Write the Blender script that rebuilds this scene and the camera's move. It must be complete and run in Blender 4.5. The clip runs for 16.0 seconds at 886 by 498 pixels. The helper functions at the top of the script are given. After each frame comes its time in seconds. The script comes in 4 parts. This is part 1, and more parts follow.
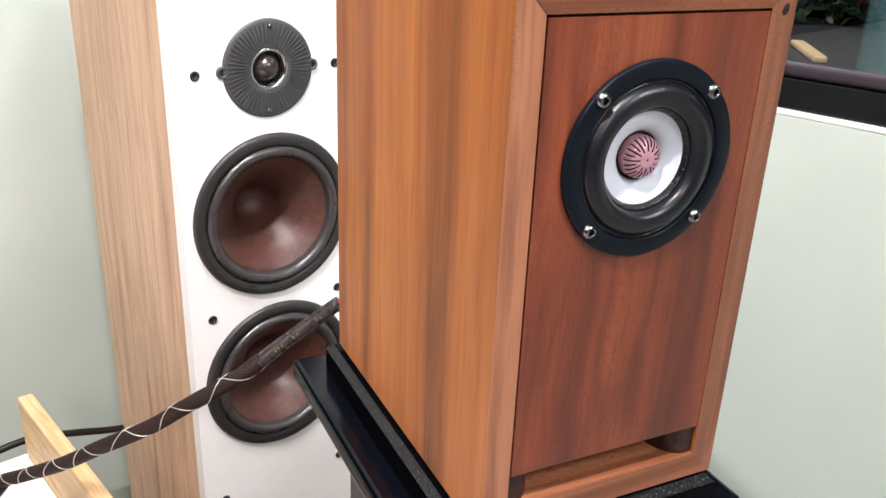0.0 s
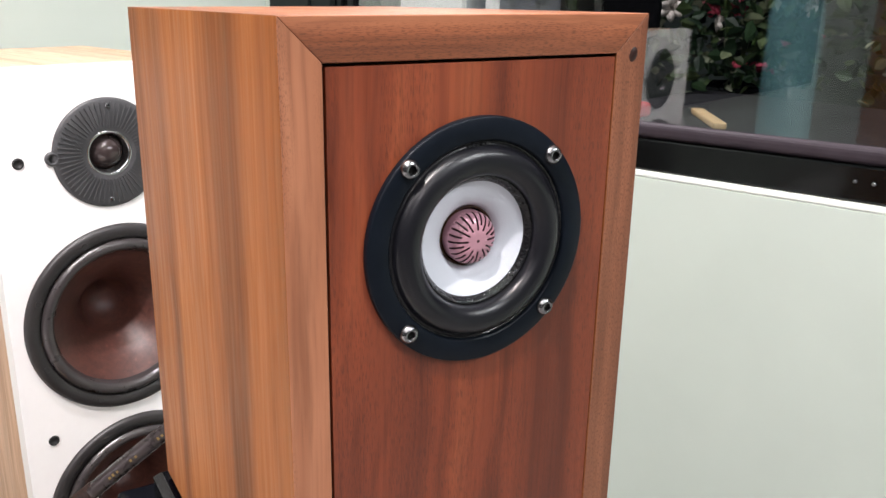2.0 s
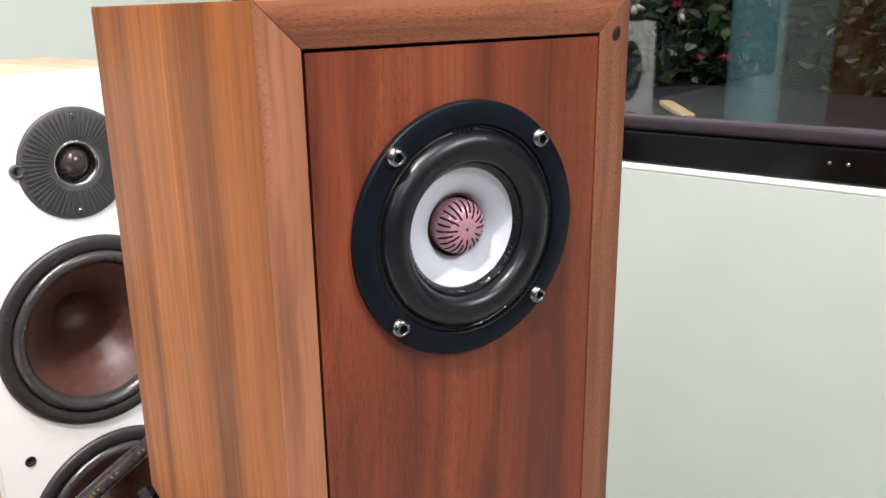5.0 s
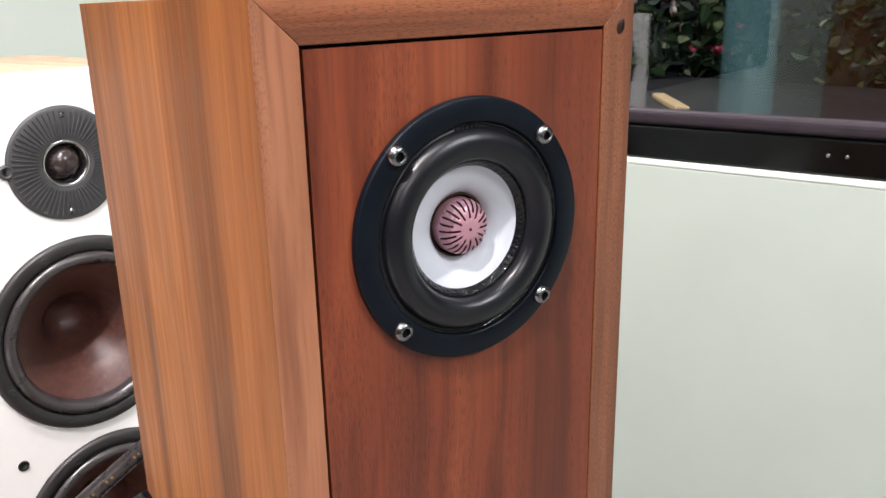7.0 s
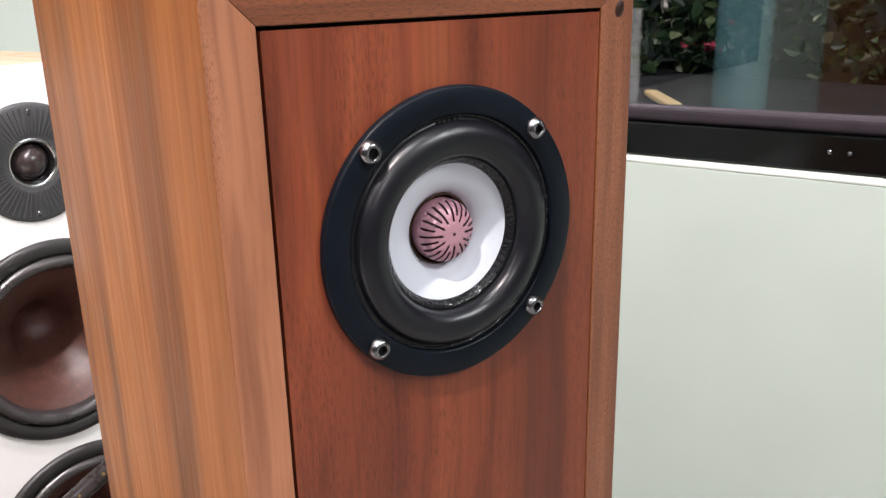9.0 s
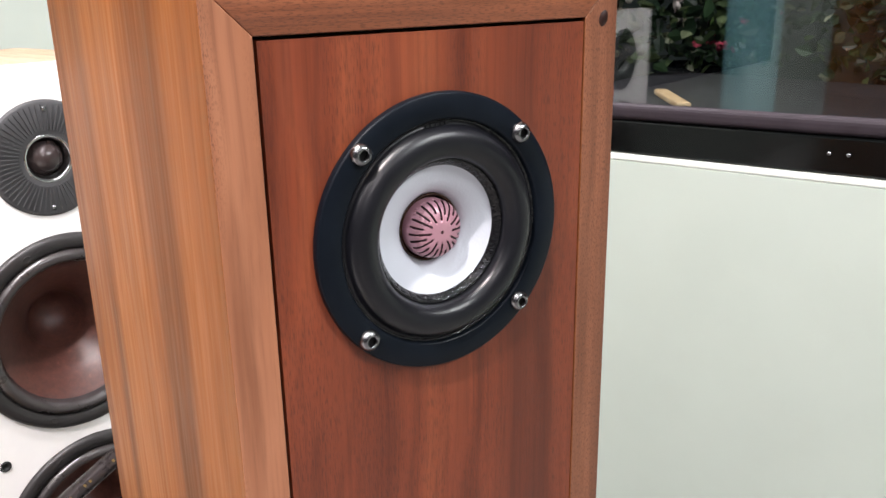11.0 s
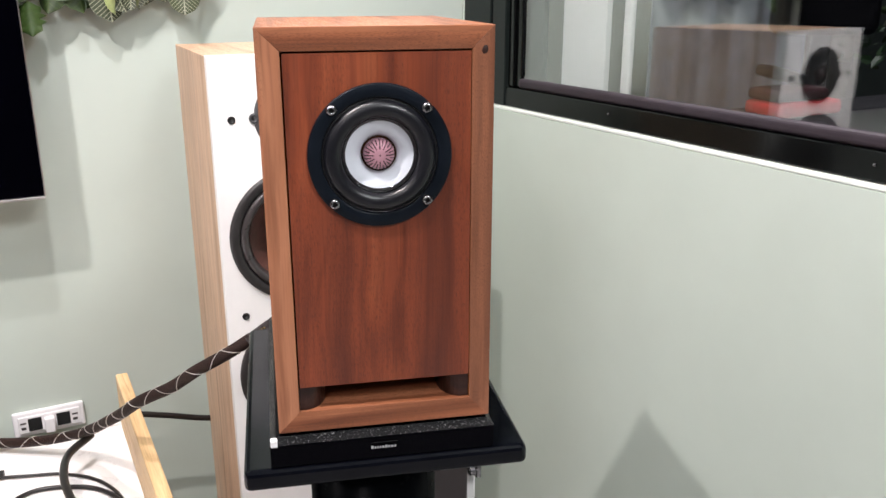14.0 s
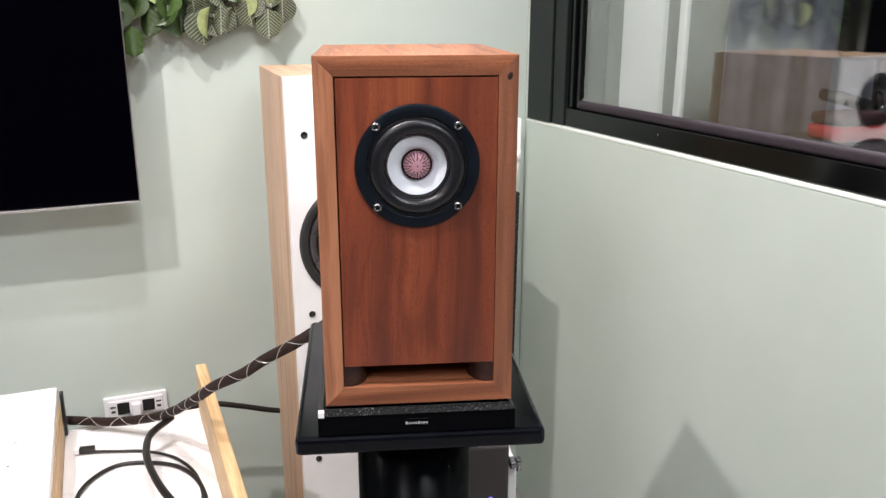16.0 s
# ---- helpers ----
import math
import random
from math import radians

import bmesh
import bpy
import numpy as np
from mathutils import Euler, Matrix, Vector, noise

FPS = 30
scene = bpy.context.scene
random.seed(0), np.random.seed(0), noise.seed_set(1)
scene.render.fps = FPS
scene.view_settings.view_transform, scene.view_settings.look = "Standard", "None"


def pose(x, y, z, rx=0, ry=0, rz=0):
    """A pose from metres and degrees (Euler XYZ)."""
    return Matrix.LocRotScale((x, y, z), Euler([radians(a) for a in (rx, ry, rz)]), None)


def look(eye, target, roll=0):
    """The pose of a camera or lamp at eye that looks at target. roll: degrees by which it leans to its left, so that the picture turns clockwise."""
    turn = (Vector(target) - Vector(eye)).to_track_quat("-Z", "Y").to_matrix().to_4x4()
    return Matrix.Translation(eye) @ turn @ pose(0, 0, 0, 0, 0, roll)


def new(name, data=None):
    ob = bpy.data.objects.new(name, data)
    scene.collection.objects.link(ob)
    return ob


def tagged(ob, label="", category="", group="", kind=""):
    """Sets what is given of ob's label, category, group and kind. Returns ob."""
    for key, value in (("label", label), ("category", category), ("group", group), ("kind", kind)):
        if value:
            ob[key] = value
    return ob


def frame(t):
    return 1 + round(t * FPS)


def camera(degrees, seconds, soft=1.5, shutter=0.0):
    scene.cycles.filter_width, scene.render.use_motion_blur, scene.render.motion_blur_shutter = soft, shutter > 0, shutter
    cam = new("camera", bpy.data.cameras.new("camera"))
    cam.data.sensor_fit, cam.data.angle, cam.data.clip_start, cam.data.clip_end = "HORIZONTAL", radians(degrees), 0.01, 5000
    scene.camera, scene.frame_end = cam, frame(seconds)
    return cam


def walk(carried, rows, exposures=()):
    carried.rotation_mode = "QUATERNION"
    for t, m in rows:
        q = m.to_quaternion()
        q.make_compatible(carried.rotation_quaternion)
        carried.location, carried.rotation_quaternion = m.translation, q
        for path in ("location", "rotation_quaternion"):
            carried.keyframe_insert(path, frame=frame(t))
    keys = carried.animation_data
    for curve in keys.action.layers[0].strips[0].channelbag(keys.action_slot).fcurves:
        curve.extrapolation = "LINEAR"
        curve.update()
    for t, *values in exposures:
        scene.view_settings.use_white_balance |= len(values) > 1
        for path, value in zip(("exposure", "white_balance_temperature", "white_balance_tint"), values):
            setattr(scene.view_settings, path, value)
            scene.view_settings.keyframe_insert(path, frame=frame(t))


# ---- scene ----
cam = camera(54.1, 16.0)
PATH = [
    (0, (-0.287, -0.351, 1.119), (0.524, 1.304, 0.342), 2.3),
    (0.5, (-0.216, -0.326, 1.115), (0.648, 1.327, 0.395), 2.1),
    (1, (-0.2, -0.315, 1.108), (0.673, 1.341, 0.404), 1.3),
    (1.5, (-0.195, -0.304, 1.101), (0.743, 1.334, 0.44), 1.3),
    (2, (-0.191, -0.298, 1.096), (0.78, 1.344, 0.495), 1.1),
    (2.5, (-0.195, -0.293, 1.094), (0.793, 1.342, 0.5), 0.6),
    (3, (-0.195, -0.292, 1.09), (0.802, 1.342, 0.509), 0.0),
    (3.5, (-0.193, -0.288, 1.087), (0.818, 1.338, 0.508), -0.4),
    (4, (-0.191, -0.287, 1.086), (0.829, 1.333, 0.506), -0.4),
    (6.5, (-0.196, -0.288, 1.09), (0.84, 1.312, 0.484), -1.3),
    (7, (-0.191, -0.277, 1.087), (0.849, 1.321, 0.483), -1.2),
    (7.5, (-0.178, -0.267, 1.084), (0.862, 1.33, 0.476), -1.3),
    (8, (-0.171, -0.254, 1.082), (0.884, 1.329, 0.464), -1.3),
    (8.5, (-0.172, -0.248, 1.08), (0.894, 1.33, 0.467), -1.2),
    (9, (-0.169, -0.25, 1.079), (0.888, 1.336, 0.472), -1.3),
    (11.3, (-0.17, -0.278, 1.087), (0.847, 1.33, 0.469), -0.9),
    (11.5, (-0.169, -0.288, 1.09), (0.828, 1.33, 0.468), -0.5),
    (12, (-0.18, -0.332, 1.103), (0.781, 1.308, 0.479), -0.3),
    (12.5, (-0.213, -0.396, 1.114), (0.71, 1.268, 0.499), 0.2),
    (13, (-0.225, -0.488, 1.125), (0.624, 1.223, 0.53), 1.0),
    (13.5, (-0.156, -0.558, 1.118), (0.461, 1.244, 0.507), 0.8),
    (14, (-0.075, -0.628, 1.121), (0.29, 1.239, 0.503), 0.0),
    (14.5, (-0.047, -0.675, 1.126), (0.199, 1.215, 0.518), -0.7),
    (15, (-0.049, -0.706, 1.134), (0.146, 1.192, 0.535), -0.5),
    (15.5, (-0.049, -0.725, 1.136), (0.132, 1.179, 0.551), -0.2),
    (16, (-0.047, -0.729, 1.135), (0.134, 1.177, 0.558), 0.0),
]
walk(cam, [(t, look(eye, target, roll)) for t, eye, target, roll in PATH],
     [(0.0, 0.42), (0.5, -0.1), (1.0, 0.1), (1.6, 0.26), (4.0, 0.26), (9.0, 0.24), (11.3, 0.34), (12.5, 0.3), (14.0, 0.18), (16.0, 0.12)])

# ---- world and lamps ----
world = bpy.data.worlds.new("room_world")
scene.world = world
world.use_nodes = True
world.node_tree.nodes["Background"].inputs[0].default_value = (0.8, 0.9, 1.0, 1)
world.node_tree.nodes["Background"].inputs[1].default_value = 0.1

TURN = 16.0                      # the room stands turned against the loudspeakers
ROOM = pose(0, 0, 0, 0, 0, TURN)
CEIL = 2.45
FL = -0.06                       # floor level


def room(a, b, z):
    return ROOM @ Vector((a, b, z))


# ---- small node helpers ----
def material(name, colour=(0.5, 0.5, 0.5), rough=0.5, metal=0.0, **more):
    m = bpy.data.materials.new(name)
    m.use_nodes = True
    nt = m.node_tree
    b = nt.nodes["Principled BSDF"]
    b.inputs["Base Color"].default_value = (*colour, 1)
    b.inputs["Roughness"].default_value = rough
    b.inputs["Metallic"].default_value = metal
    for key, value in more.items():
        b.inputs[key.replace("_", " ")].default_value = value
    return m, nt, b


def coords(nt, scale=(1, 1, 1), turn=(0, 0, 0), shift=(0, 0, 0)):
    tc = nt.nodes.new("ShaderNodeTexCoord")
    mp = nt.nodes.new("ShaderNodeMapping")
    mp.inputs["Scale"].default_value = scale
    mp.inputs["Rotation"].default_value = turn
    mp.inputs["Location"].default_value = shift
    nt.links.new(tc.outputs["Object"], mp.inputs["Vector"])
    return mp.outputs["Vector"]


def bent(nt, vec, amount, shift=(0, 0, 0)):
    """Lets straight grain lean and wander a little."""
    n = nt.nodes.new("ShaderNodeTexNoise")
    n.inputs["Scale"].default_value = 6.5
    n.inputs["Detail"].default_value = 1.5
    nt.links.new(coords(nt, (1, 1, 1), shift=shift), n.inputs["Vector"])
    less = nt.nodes.new("ShaderNodeVectorMath")
    less.operation = "SUBTRACT"
    less.inputs[1].default_value = (0.5, 0.5, 0.5)
    nt.links.new(n.outputs["Color"], less.inputs[0])
    size = nt.nodes.new("ShaderNodeVectorMath")
    size.operation = "SCALE"
    size.inputs["Scale"].default_value = amount
    nt.links.new(less.outputs[0], size.inputs[0])
    add = nt.nodes.new("ShaderNodeVectorMath")
    nt.links.new(vec, add.inputs[0])
    nt.links.new(size.outputs[0], add.inputs[1])
    return add.outputs[0]


def noise_tex(nt, vec, scale, detail=3.0, rough=0.5, distort=0.0):
    n = nt.nodes.new("ShaderNodeTexNoise")
    n.inputs["Scale"].default_value = scale
    n.inputs["Detail"].default_value = detail
    n.inputs["Roughness"].default_value = rough
    n.inputs["Distortion"].default_value = distort
    nt.links.new(vec, n.inputs["Vector"])
    return n.outputs["Fac"]


def ramp(nt, fac, stops):
    r = nt.nodes.new("ShaderNodeValToRGB")
    el = r.color_ramp.elements
    while len(el) < len(stops):
        el.new(0.5)
    for e, (p, c) in zip(el, stops):
        e.position = p
        e.color = (*c, 1) if len(c) == 3 else c
    nt.links.new(fac, r.inputs["Fac"])
    return r.outputs["Color"]


def mixed(nt, kind, fac, a, b):
    m = nt.nodes.new("ShaderNodeMix")
    m.data_type, m.blend_type = "RGBA", kind
    for sock, v in ((m.inputs[0], fac), (m.inputs[6], a), (m.inputs[7], b)):
        if isinstance(v, (int, float)):
            sock.default_value = v
        elif isinstance(v, tuple):
            sock.default_value = (*v, 1)
        else:
            nt.links.new(v, sock)
    return m.outputs[2]


def bump(nt, bsdf, height, strength=0.2, dist=0.001):
    b = nt.nodes.new("ShaderNodeBump")
    b.inputs["Strength"].default_value = strength
    b.inputs["Distance"].default_value = dist
    nt.links.new(height, b.inputs["Height"])
    nt.links.new(b.outputs["Normal"], bsdf.inputs["Normal"])


def maths(nt, op, a, b=0.0):
    m = nt.nodes.new("ShaderNodeMath")
    m.operation = op
    for sock, v in zip(m.inputs, (a, b)):
        if isinstance(v, (int, float)):
            sock.default_value = v
        else:
            nt.links.new(v, sock)
    return m.outputs[0]


def wood(name, dark, mid, light, along="z", stripe=55.0, pores=0.35, rough=0.42, shift=(0, 0, 0), streak=0.6, coat=0.0, pore=2900.0, lengthy=0.12, lines=0.4, wander=0.012, figure=0.045, hairs=0.5, field=(0.44, 0.54), shine=0.38):
    """Timber with long bands, fine grain and open pores along one axis."""
    m, nt, b = material(name, mid, rough)
    k = {"x": (figure, 1, 1), "y": (1, figure, 1), "z": (1, 1, figure)}[along]
    vec = bent(nt, coords(nt, k, shift=shift), wander, shift)
    band = noise_tex(nt, vec, stripe, 3.0, 0.48, 0.9)
    base = ramp(nt, band, [(0.28, dark), (0.45, mid), (0.58, light), (0.74, mid)])
    k2 = {"x": (0.05, 1, 1), "y": (1, 0.05, 1), "z": (1, 1, 0.05)}[along]
    fine = noise_tex(nt, bent(nt, coords(nt, k2, shift=shift), wander, shift), stripe * 14, 3.0, 0.6, 0.2)
    fine_c = ramp(nt, fine, [(0.3, (0.72, 0.68, 0.66)), (0.6, (1.06, 1.04, 1.02))])
    base = mixed(nt, "MULTIPLY", 0.24, base, fine_c)
    wide = noise_tex(nt, bent(nt, coords(nt, tuple(c if c == 1 else 0.16 for c in k), shift=(shift[0] + 3, shift[1] + 1, shift[2])), wander * 1.4, shift), stripe * 0.42, 2.0, 0.5, 0.8)
    base = mixed(nt, "MULTIPLY", streak, base, ramp(nt, wide, [(0.33, (0.56, 0.5, 0.45)), (0.55, (1, 1, 1))]))
    k4 = {"x": (0.012, 1, 1), "y": (1, 0.012, 1), "z": (1, 1, 0.012)}[along]
    vein = noise_tex(nt, bent(nt, coords(nt, k4, shift=(shift[0] + 9, shift[1] + 4, shift[2] + 2)), wander * 1.6, shift), stripe * 2.4, 1.5, 0.5, 0.8)
    base = mixed(nt, "MULTIPLY", lines, base, ramp(nt, vein, [(0.27, (0.45, 0.38, 0.34)), (0.42, (1, 1, 1)), (0.6, (1, 1, 1)), (0.76, (1.18, 1.16, 1.12))]))
    k5 = {"x": (0.018, 1, 1), "y": (1, 0.018, 1), "z": (1, 1, 0.018)}[along]
    hair = noise_tex(nt, bent(nt, coords(nt, k5, shift=(shift[0] + 5, shift[1] + 2, shift[2])), wander * 0.6, shift), 620.0, 4.0, 0.65, 0.15)
    base = mixed(nt, "MULTIPLY", hairs, base, ramp(nt, hair, [(0.3, (0.52, 0.47, 0.44)), (0.5, (1, 1, 1)), (0.72, (1.2, 1.18, 1.16))]))
    if pores:
        k3 = {"x": (lengthy, 1, 1), "y": (1, lengthy, 1), "z": (1, 1, lengthy)}[along]
        p = noise_tex(nt, coords(nt, k3, shift=shift), pore, 1.0, 0.5)
        area = ramp(nt, noise_tex(nt, vec, stripe * 1.1, 2.0), [(field[0], (0, 0, 0)), (field[1], (1, 1, 1))])
        hit = ramp(nt, p, [(0.4, (1, 1, 1)), (0.46, (0, 0, 0))])
        f = nt.nodes.new("ShaderNodeMath")
        f.operation = "MULTIPLY"
        nt.links.new(hit, f.inputs[0])
        nt.links.new(area, f.inputs[1])
        base = mixed(nt, "MIX", maths(nt, "MULTIPLY", f.outputs[0], pores), base, tuple(c * 0.55 for c in dark))
    nt.links.new(base, b.inputs["Base Color"])
    nt.links.new(ramp(nt, fine, [(0.3, (rough + 0.12,) * 3), (0.7, (rough - 0.06,) * 3)]), b.inputs["Roughness"])
    b.inputs["Specular IOR Level"].default_value = shine
    b.inputs["Coat Weight"].default_value = coat
    b.inputs["Coat Roughness"].default_value = 0.3
    bump(nt, b, fine, 0.16, 0.0004)
    return m


def speckled(name, colour, rough, amount=0.12, scale=40.0, fine=700.0, depth=0.1, metal=0.0, **more):
    """Paint, plastic or metal with a broad tone change and a fine tooth."""
    m, nt, b = material(name, colour, rough, metal, **more)
    big = noise_tex(nt, coords(nt), scale, 4.0, 0.6)
    lo, hi = tuple(c * (1 - amount) for c in colour), tuple(min(1, c * (1 + amount)) for c in colour)
    nt.links.new(ramp(nt, big, [(0.3, lo), (0.7, hi)]), b.inputs["Base Color"])
    nt.links.new(ramp(nt, big, [(0.3, (max(0.02, rough * 0.85),) * 3), (0.7, (min(1, rough * 1.15),) * 3)]), b.inputs["Roughness"])
    bump(nt, b, noise_tex(nt, coords(nt), fine, 2.0), depth, 0.0004)
    return m


# ---- materials ----
M_SIDE = wood("walnut_side", (0.105, 0.042, 0.018), (0.298, 0.098, 0.0265), (0.395, 0.142, 0.037), "z", 17, 0.06, 0.4, (0.3, 2.15, 0.2), 0.8, 0.0, lines=0.28, wander=0.012, figure=0.045, hairs=0.26, shine=0.22)
M_TOP = wood("walnut_top", (0.16, 0.056, 0.026), (0.3, 0.108, 0.05), (0.39, 0.155, 0.074), "y", 45, 0.2, 0.4, (4.2, 0.4, 0), 0.5, 0.05)
M_RAIL = wood("walnut_rail", (0.1, 0.033, 0.016), (0.29, 0.1, 0.045), (0.385, 0.15, 0.073), "x", 38, 0.5, 0.42, (2.2, 1.4, 0.3), 0.6, 0.08, 2500.0, 0.14, 0.7)
M_STILE = wood("walnut_stile", (0.14, 0.052, 0.027), (0.295, 0.114, 0.057), (0.385, 0.163, 0.086), "z", 34, 0.6, 0.42, (5.2, 3.4, 0.3), 0.4, 0.08, 2400.0, 0.26, 0.55, hairs=0.4, field=(0.43, 0.51))
M_BAFFLE = wood("walnut_baffle", (0.085, 0.0185, 0.009), (0.2, 0.044, 0.0172), (0.285, 0.074, 0.0285), "z", 25, 0.45, 0.38, (2.93, 1.1, 0.37), 0.42, 0.25, 2600.0, 0.08, 0.6, 0.02, 0.08, hairs=0.5)
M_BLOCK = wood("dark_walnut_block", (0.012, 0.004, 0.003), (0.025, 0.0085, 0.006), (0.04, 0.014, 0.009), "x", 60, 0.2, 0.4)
M_INSIDE = speckled("slot_shade_board", (0.04, 0.018, 0.01), 0.8)
M_OAK = wood("light_oak_veneer", (0.45, 0.27, 0.16), (0.62, 0.405, 0.26), (0.7, 0.49, 0.335), "z", 48, 0.25, 0.45, (3, 1, 0), 0.35)
M_OAK_TOP = wood("light_oak_top", (0.48, 0.3, 0.18), (0.65, 0.44, 0.29), (0.73, 0.53, 0.37), "y", 48, 0.2, 0.45, (3, 1, 0), 0.3)
M_PINE = wood("pine_board", (0.5, 0.33, 0.16), (0.66, 0.46, 0.24), (0.74, 0.55, 0.31), "y", 60, 0.1, 0.5, (1, 5, 0), 0.3)
M_WHITE = speckled("white_satin_paint", (0.88, 0.87, 0.85), 0.35, 0.02, 30, 900, 0.05)
M_LACQUER = speckled("white_laminate", (0.8, 0.78, 0.77), 0.3, 0.02, 12, 600, 0.04)
M_WALL = speckled("mint_wall_paint", (0.48, 0.545, 0.487), 0.62, 0.035, 5, 420, 0.12)
M_EDGE = speckled("pale_wall_edge", (0.8, 0.85, 0.79), 0.45, 0.03, 9, 420, 0.1)
M_CEIL = speckled("ceiling_paint", (0.78, 0.78, 0.76), 0.8, 0.03, 3, 200, 0.1)
# Floor out of view; its grey is chosen to bounce fill into the shadows.
M_FLOOR = wood("unseen_floor_grey", (0.2, 0.195, 0.19), (0.28, 0.275, 0.27), (0.33, 0.325, 0.32), "y", 14, 0.2, 0.5)
M_FLANGE = speckled("black_satin_steel", (0.004, 0.0062, 0.01), 0.36, 0.2, 60, 1500, 0.06, Specular_IOR_Level=0.14)
M_RUBBER = speckled("black_rubber", (0.005, 0.0053, 0.0075), 0.33, 0.15, 50, 900, 0.03, Specular_IOR_Level=0.45)
M_GLUE, nt_, b_ = material("wet_black_glue", (0.006, 0.006, 0.007), 0.07)
bump(nt_, b_, noise_tex(nt_, coords(nt_), 800, 1.0), 0.55, 0.001)
M_CONE, nt_, b_ = material("white_paper_cone", (0.6, 0.625, 0.68), 0.5)
b_.inputs["Sheen Weight"].default_value = 0.1
bump(nt_, b_, noise_tex(nt_, coords(nt_), 900, 3.0), 0.2, 0.0004)
M_CAP = speckled("mauve_cap", (0.48, 0.255, 0.305), 0.3, 0.08, 120, 900, 0.05, 0.25)
M_SLIT, _, _ = material("slit_shade", (0.03, 0.005, 0.009), 0.4)
M_SCREW = speckled("steel_screw", (0.25, 0.25, 0.26), 0.25, 0.15, 300, 900, 0.1, 1.0)
M_HEX, _, _ = material("socket_dark", (0.012, 0.012, 0.012), 0.5, 0.6)
# Black parts, and the shade inside slots and holes.
M_DARK, _, _ = material("black_and_hole_shade", (0.006, 0.006, 0.006), 0.6)
M_GAP, _, _ = material("shadow_gap_board", (0.02, 0.01, 0.007), 0.8)
M_PLATE = speckled("black_lacquer_plate", (0.0015, 0.002, 0.0038), 0.16, 0.2, 40, 700, 0.015, Specular_IOR_Level=0.18)
M_COLUMN = speckled("black_column_steel", (0.0025, 0.003, 0.004), 0.25, 0.2, 30, 600, 0.04, Specular_IOR_Level=0.05)
M_GRANITE, nt_, b_ = material("black_granite", (0.003, 0.003, 0.004), 0.14, Specular_IOR_Level=0.03)
g_ = noise_tex(nt_, coords(nt_), 1500, 2.0)
nt_.links.new(ramp(nt_, g_, [(0.58, (0.0012, 0.0012, 0.002)), (0.75, (0.005, 0.005, 0.006))]), b_.inputs["Base Color"])
bump(nt_, b_, g_, 0.03, 0.0003)
M_CHAMFER, nt_, b_ = material("rough_granite_glints", (0.1, 0.1, 0.1), 0.3, Specular_IOR_Level=0.2)
# Bright flecks in the colour stand in for glints on the rough edge.
g_ = noise_tex(nt_, coords(nt_), 700, 3.0, 0.7)
nt_.links.new(ramp(nt_, g_, [(0.6, (0.004, 0.004, 0.005)), (0.74, (0.5, 0.5, 0.5))]), b_.inputs["Base Color"])
bump(nt_, b_, g_, 0.9, 0.002)
M_CHIP = speckled("chipped_stone", (0.75, 0.74, 0.74), 0.6, 0.2, 300, 900, 0.3)
M_COIL = speckled("brown_shellac", (0.05, 0.028, 0.016), 0.2, 0.3, 300, 900, 0.1)
M_PRINT, _, _ = material("white_print", (0.42, 0.42, 0.43), 0.5)
M_WOOFER, nt_, b_ = material("brown_fibre_cone", (0.13, 0.045, 0.03), 0.42)
g_ = noise_tex(nt_, coords(nt_), 150, 5.0, 0.7)
nt_.links.new(ramp(nt_, g_, [(0.35, (0.05, 0.017, 0.012)), (0.65, (0.09, 0.031, 0.022)), (0.78, (0.18, 0.08, 0.06))]), b_.inputs["Base Color"])
bump(nt_, b_, g_, 0.25, 0.001)
M_BASKET = speckled("woofer_basket", (0.02, 0.018, 0.018), 0.45, 0.15, 60, 900, 0.05)
M_SURROUND = speckled("grey_surround", (0.036, 0.031, 0.031), 0.3, 0.15, 60, 900, 0.04, Specular_IOR_Level=0.7)
M_TWEET = speckled("tweeter_plate", (0.05, 0.05, 0.052), 0.5, 0.12, 60, 1200, 0.08)
M_CHROME, _, _ = material("bright_ring", (0.55, 0.55, 0.56), 0.2, 1.0)
M_DOME, _, _ = material("silk_dome", (0.035, 0.026, 0.025), 0.16)
M_FRAME = speckled("black_window_frame", (0.003, 0.0036, 0.0036), 0.12, 0.2, 20, 500, 0.02, Specular_IOR_Level=0.28)
M_FRAME2 = speckled("grey_green_frame", (0.008, 0.011, 0.0105), 0.35, 0.15, 20, 500, 0.04, Specular_IOR_Level=0.22)
# Purple-grey tint holds the light that falls on the ledge.
M_GASKET = speckled("purple_lit_gasket", (0.034, 0.027, 0.033), 0.55, 0.15, 50, 500, 0.06, Specular_IOR_Level=0.15)
M_SCREEN, _, _ = material("black_screen", (0.0004, 0.0004, 0.0012), 0.12, Specular_IOR_Level=0.02)
M_SILVER, _, _ = material("silver_trim", (0.5, 0.48, 0.48), 0.3, 1.0)
M_PLASTIC = speckled("white_plastic", (0.78, 0.77, 0.78), 0.35, 0.03, 60, 900, 0.03)
M_CORD = speckled("black_cord", (0.008, 0.0065, 0.0065), 0.4, 0.2, 90, 900, 0.1)
M_BRAID, nt_, b_ = material("brown_braided_sleeve", (0.05, 0.032, 0.026), 0.6, Specular_IOR_Level=0.2)
w_ = nt_.nodes.new("ShaderNodeTexChecker")
w_.inputs["Scale"].default_value = 620
w_.inputs["Color1"].default_value = (0.008, 0.0045, 0.0036, 1)
w_.inputs["Color2"].default_value = (0.034, 0.017, 0.013, 1)
nt_.links.new(coords(nt_, (1, 1, 1), (0.6, 0.7, 0.5)), w_.inputs["Vector"])
nt_.links.new(w_.outputs["Color"], b_.inputs["Base Color"])
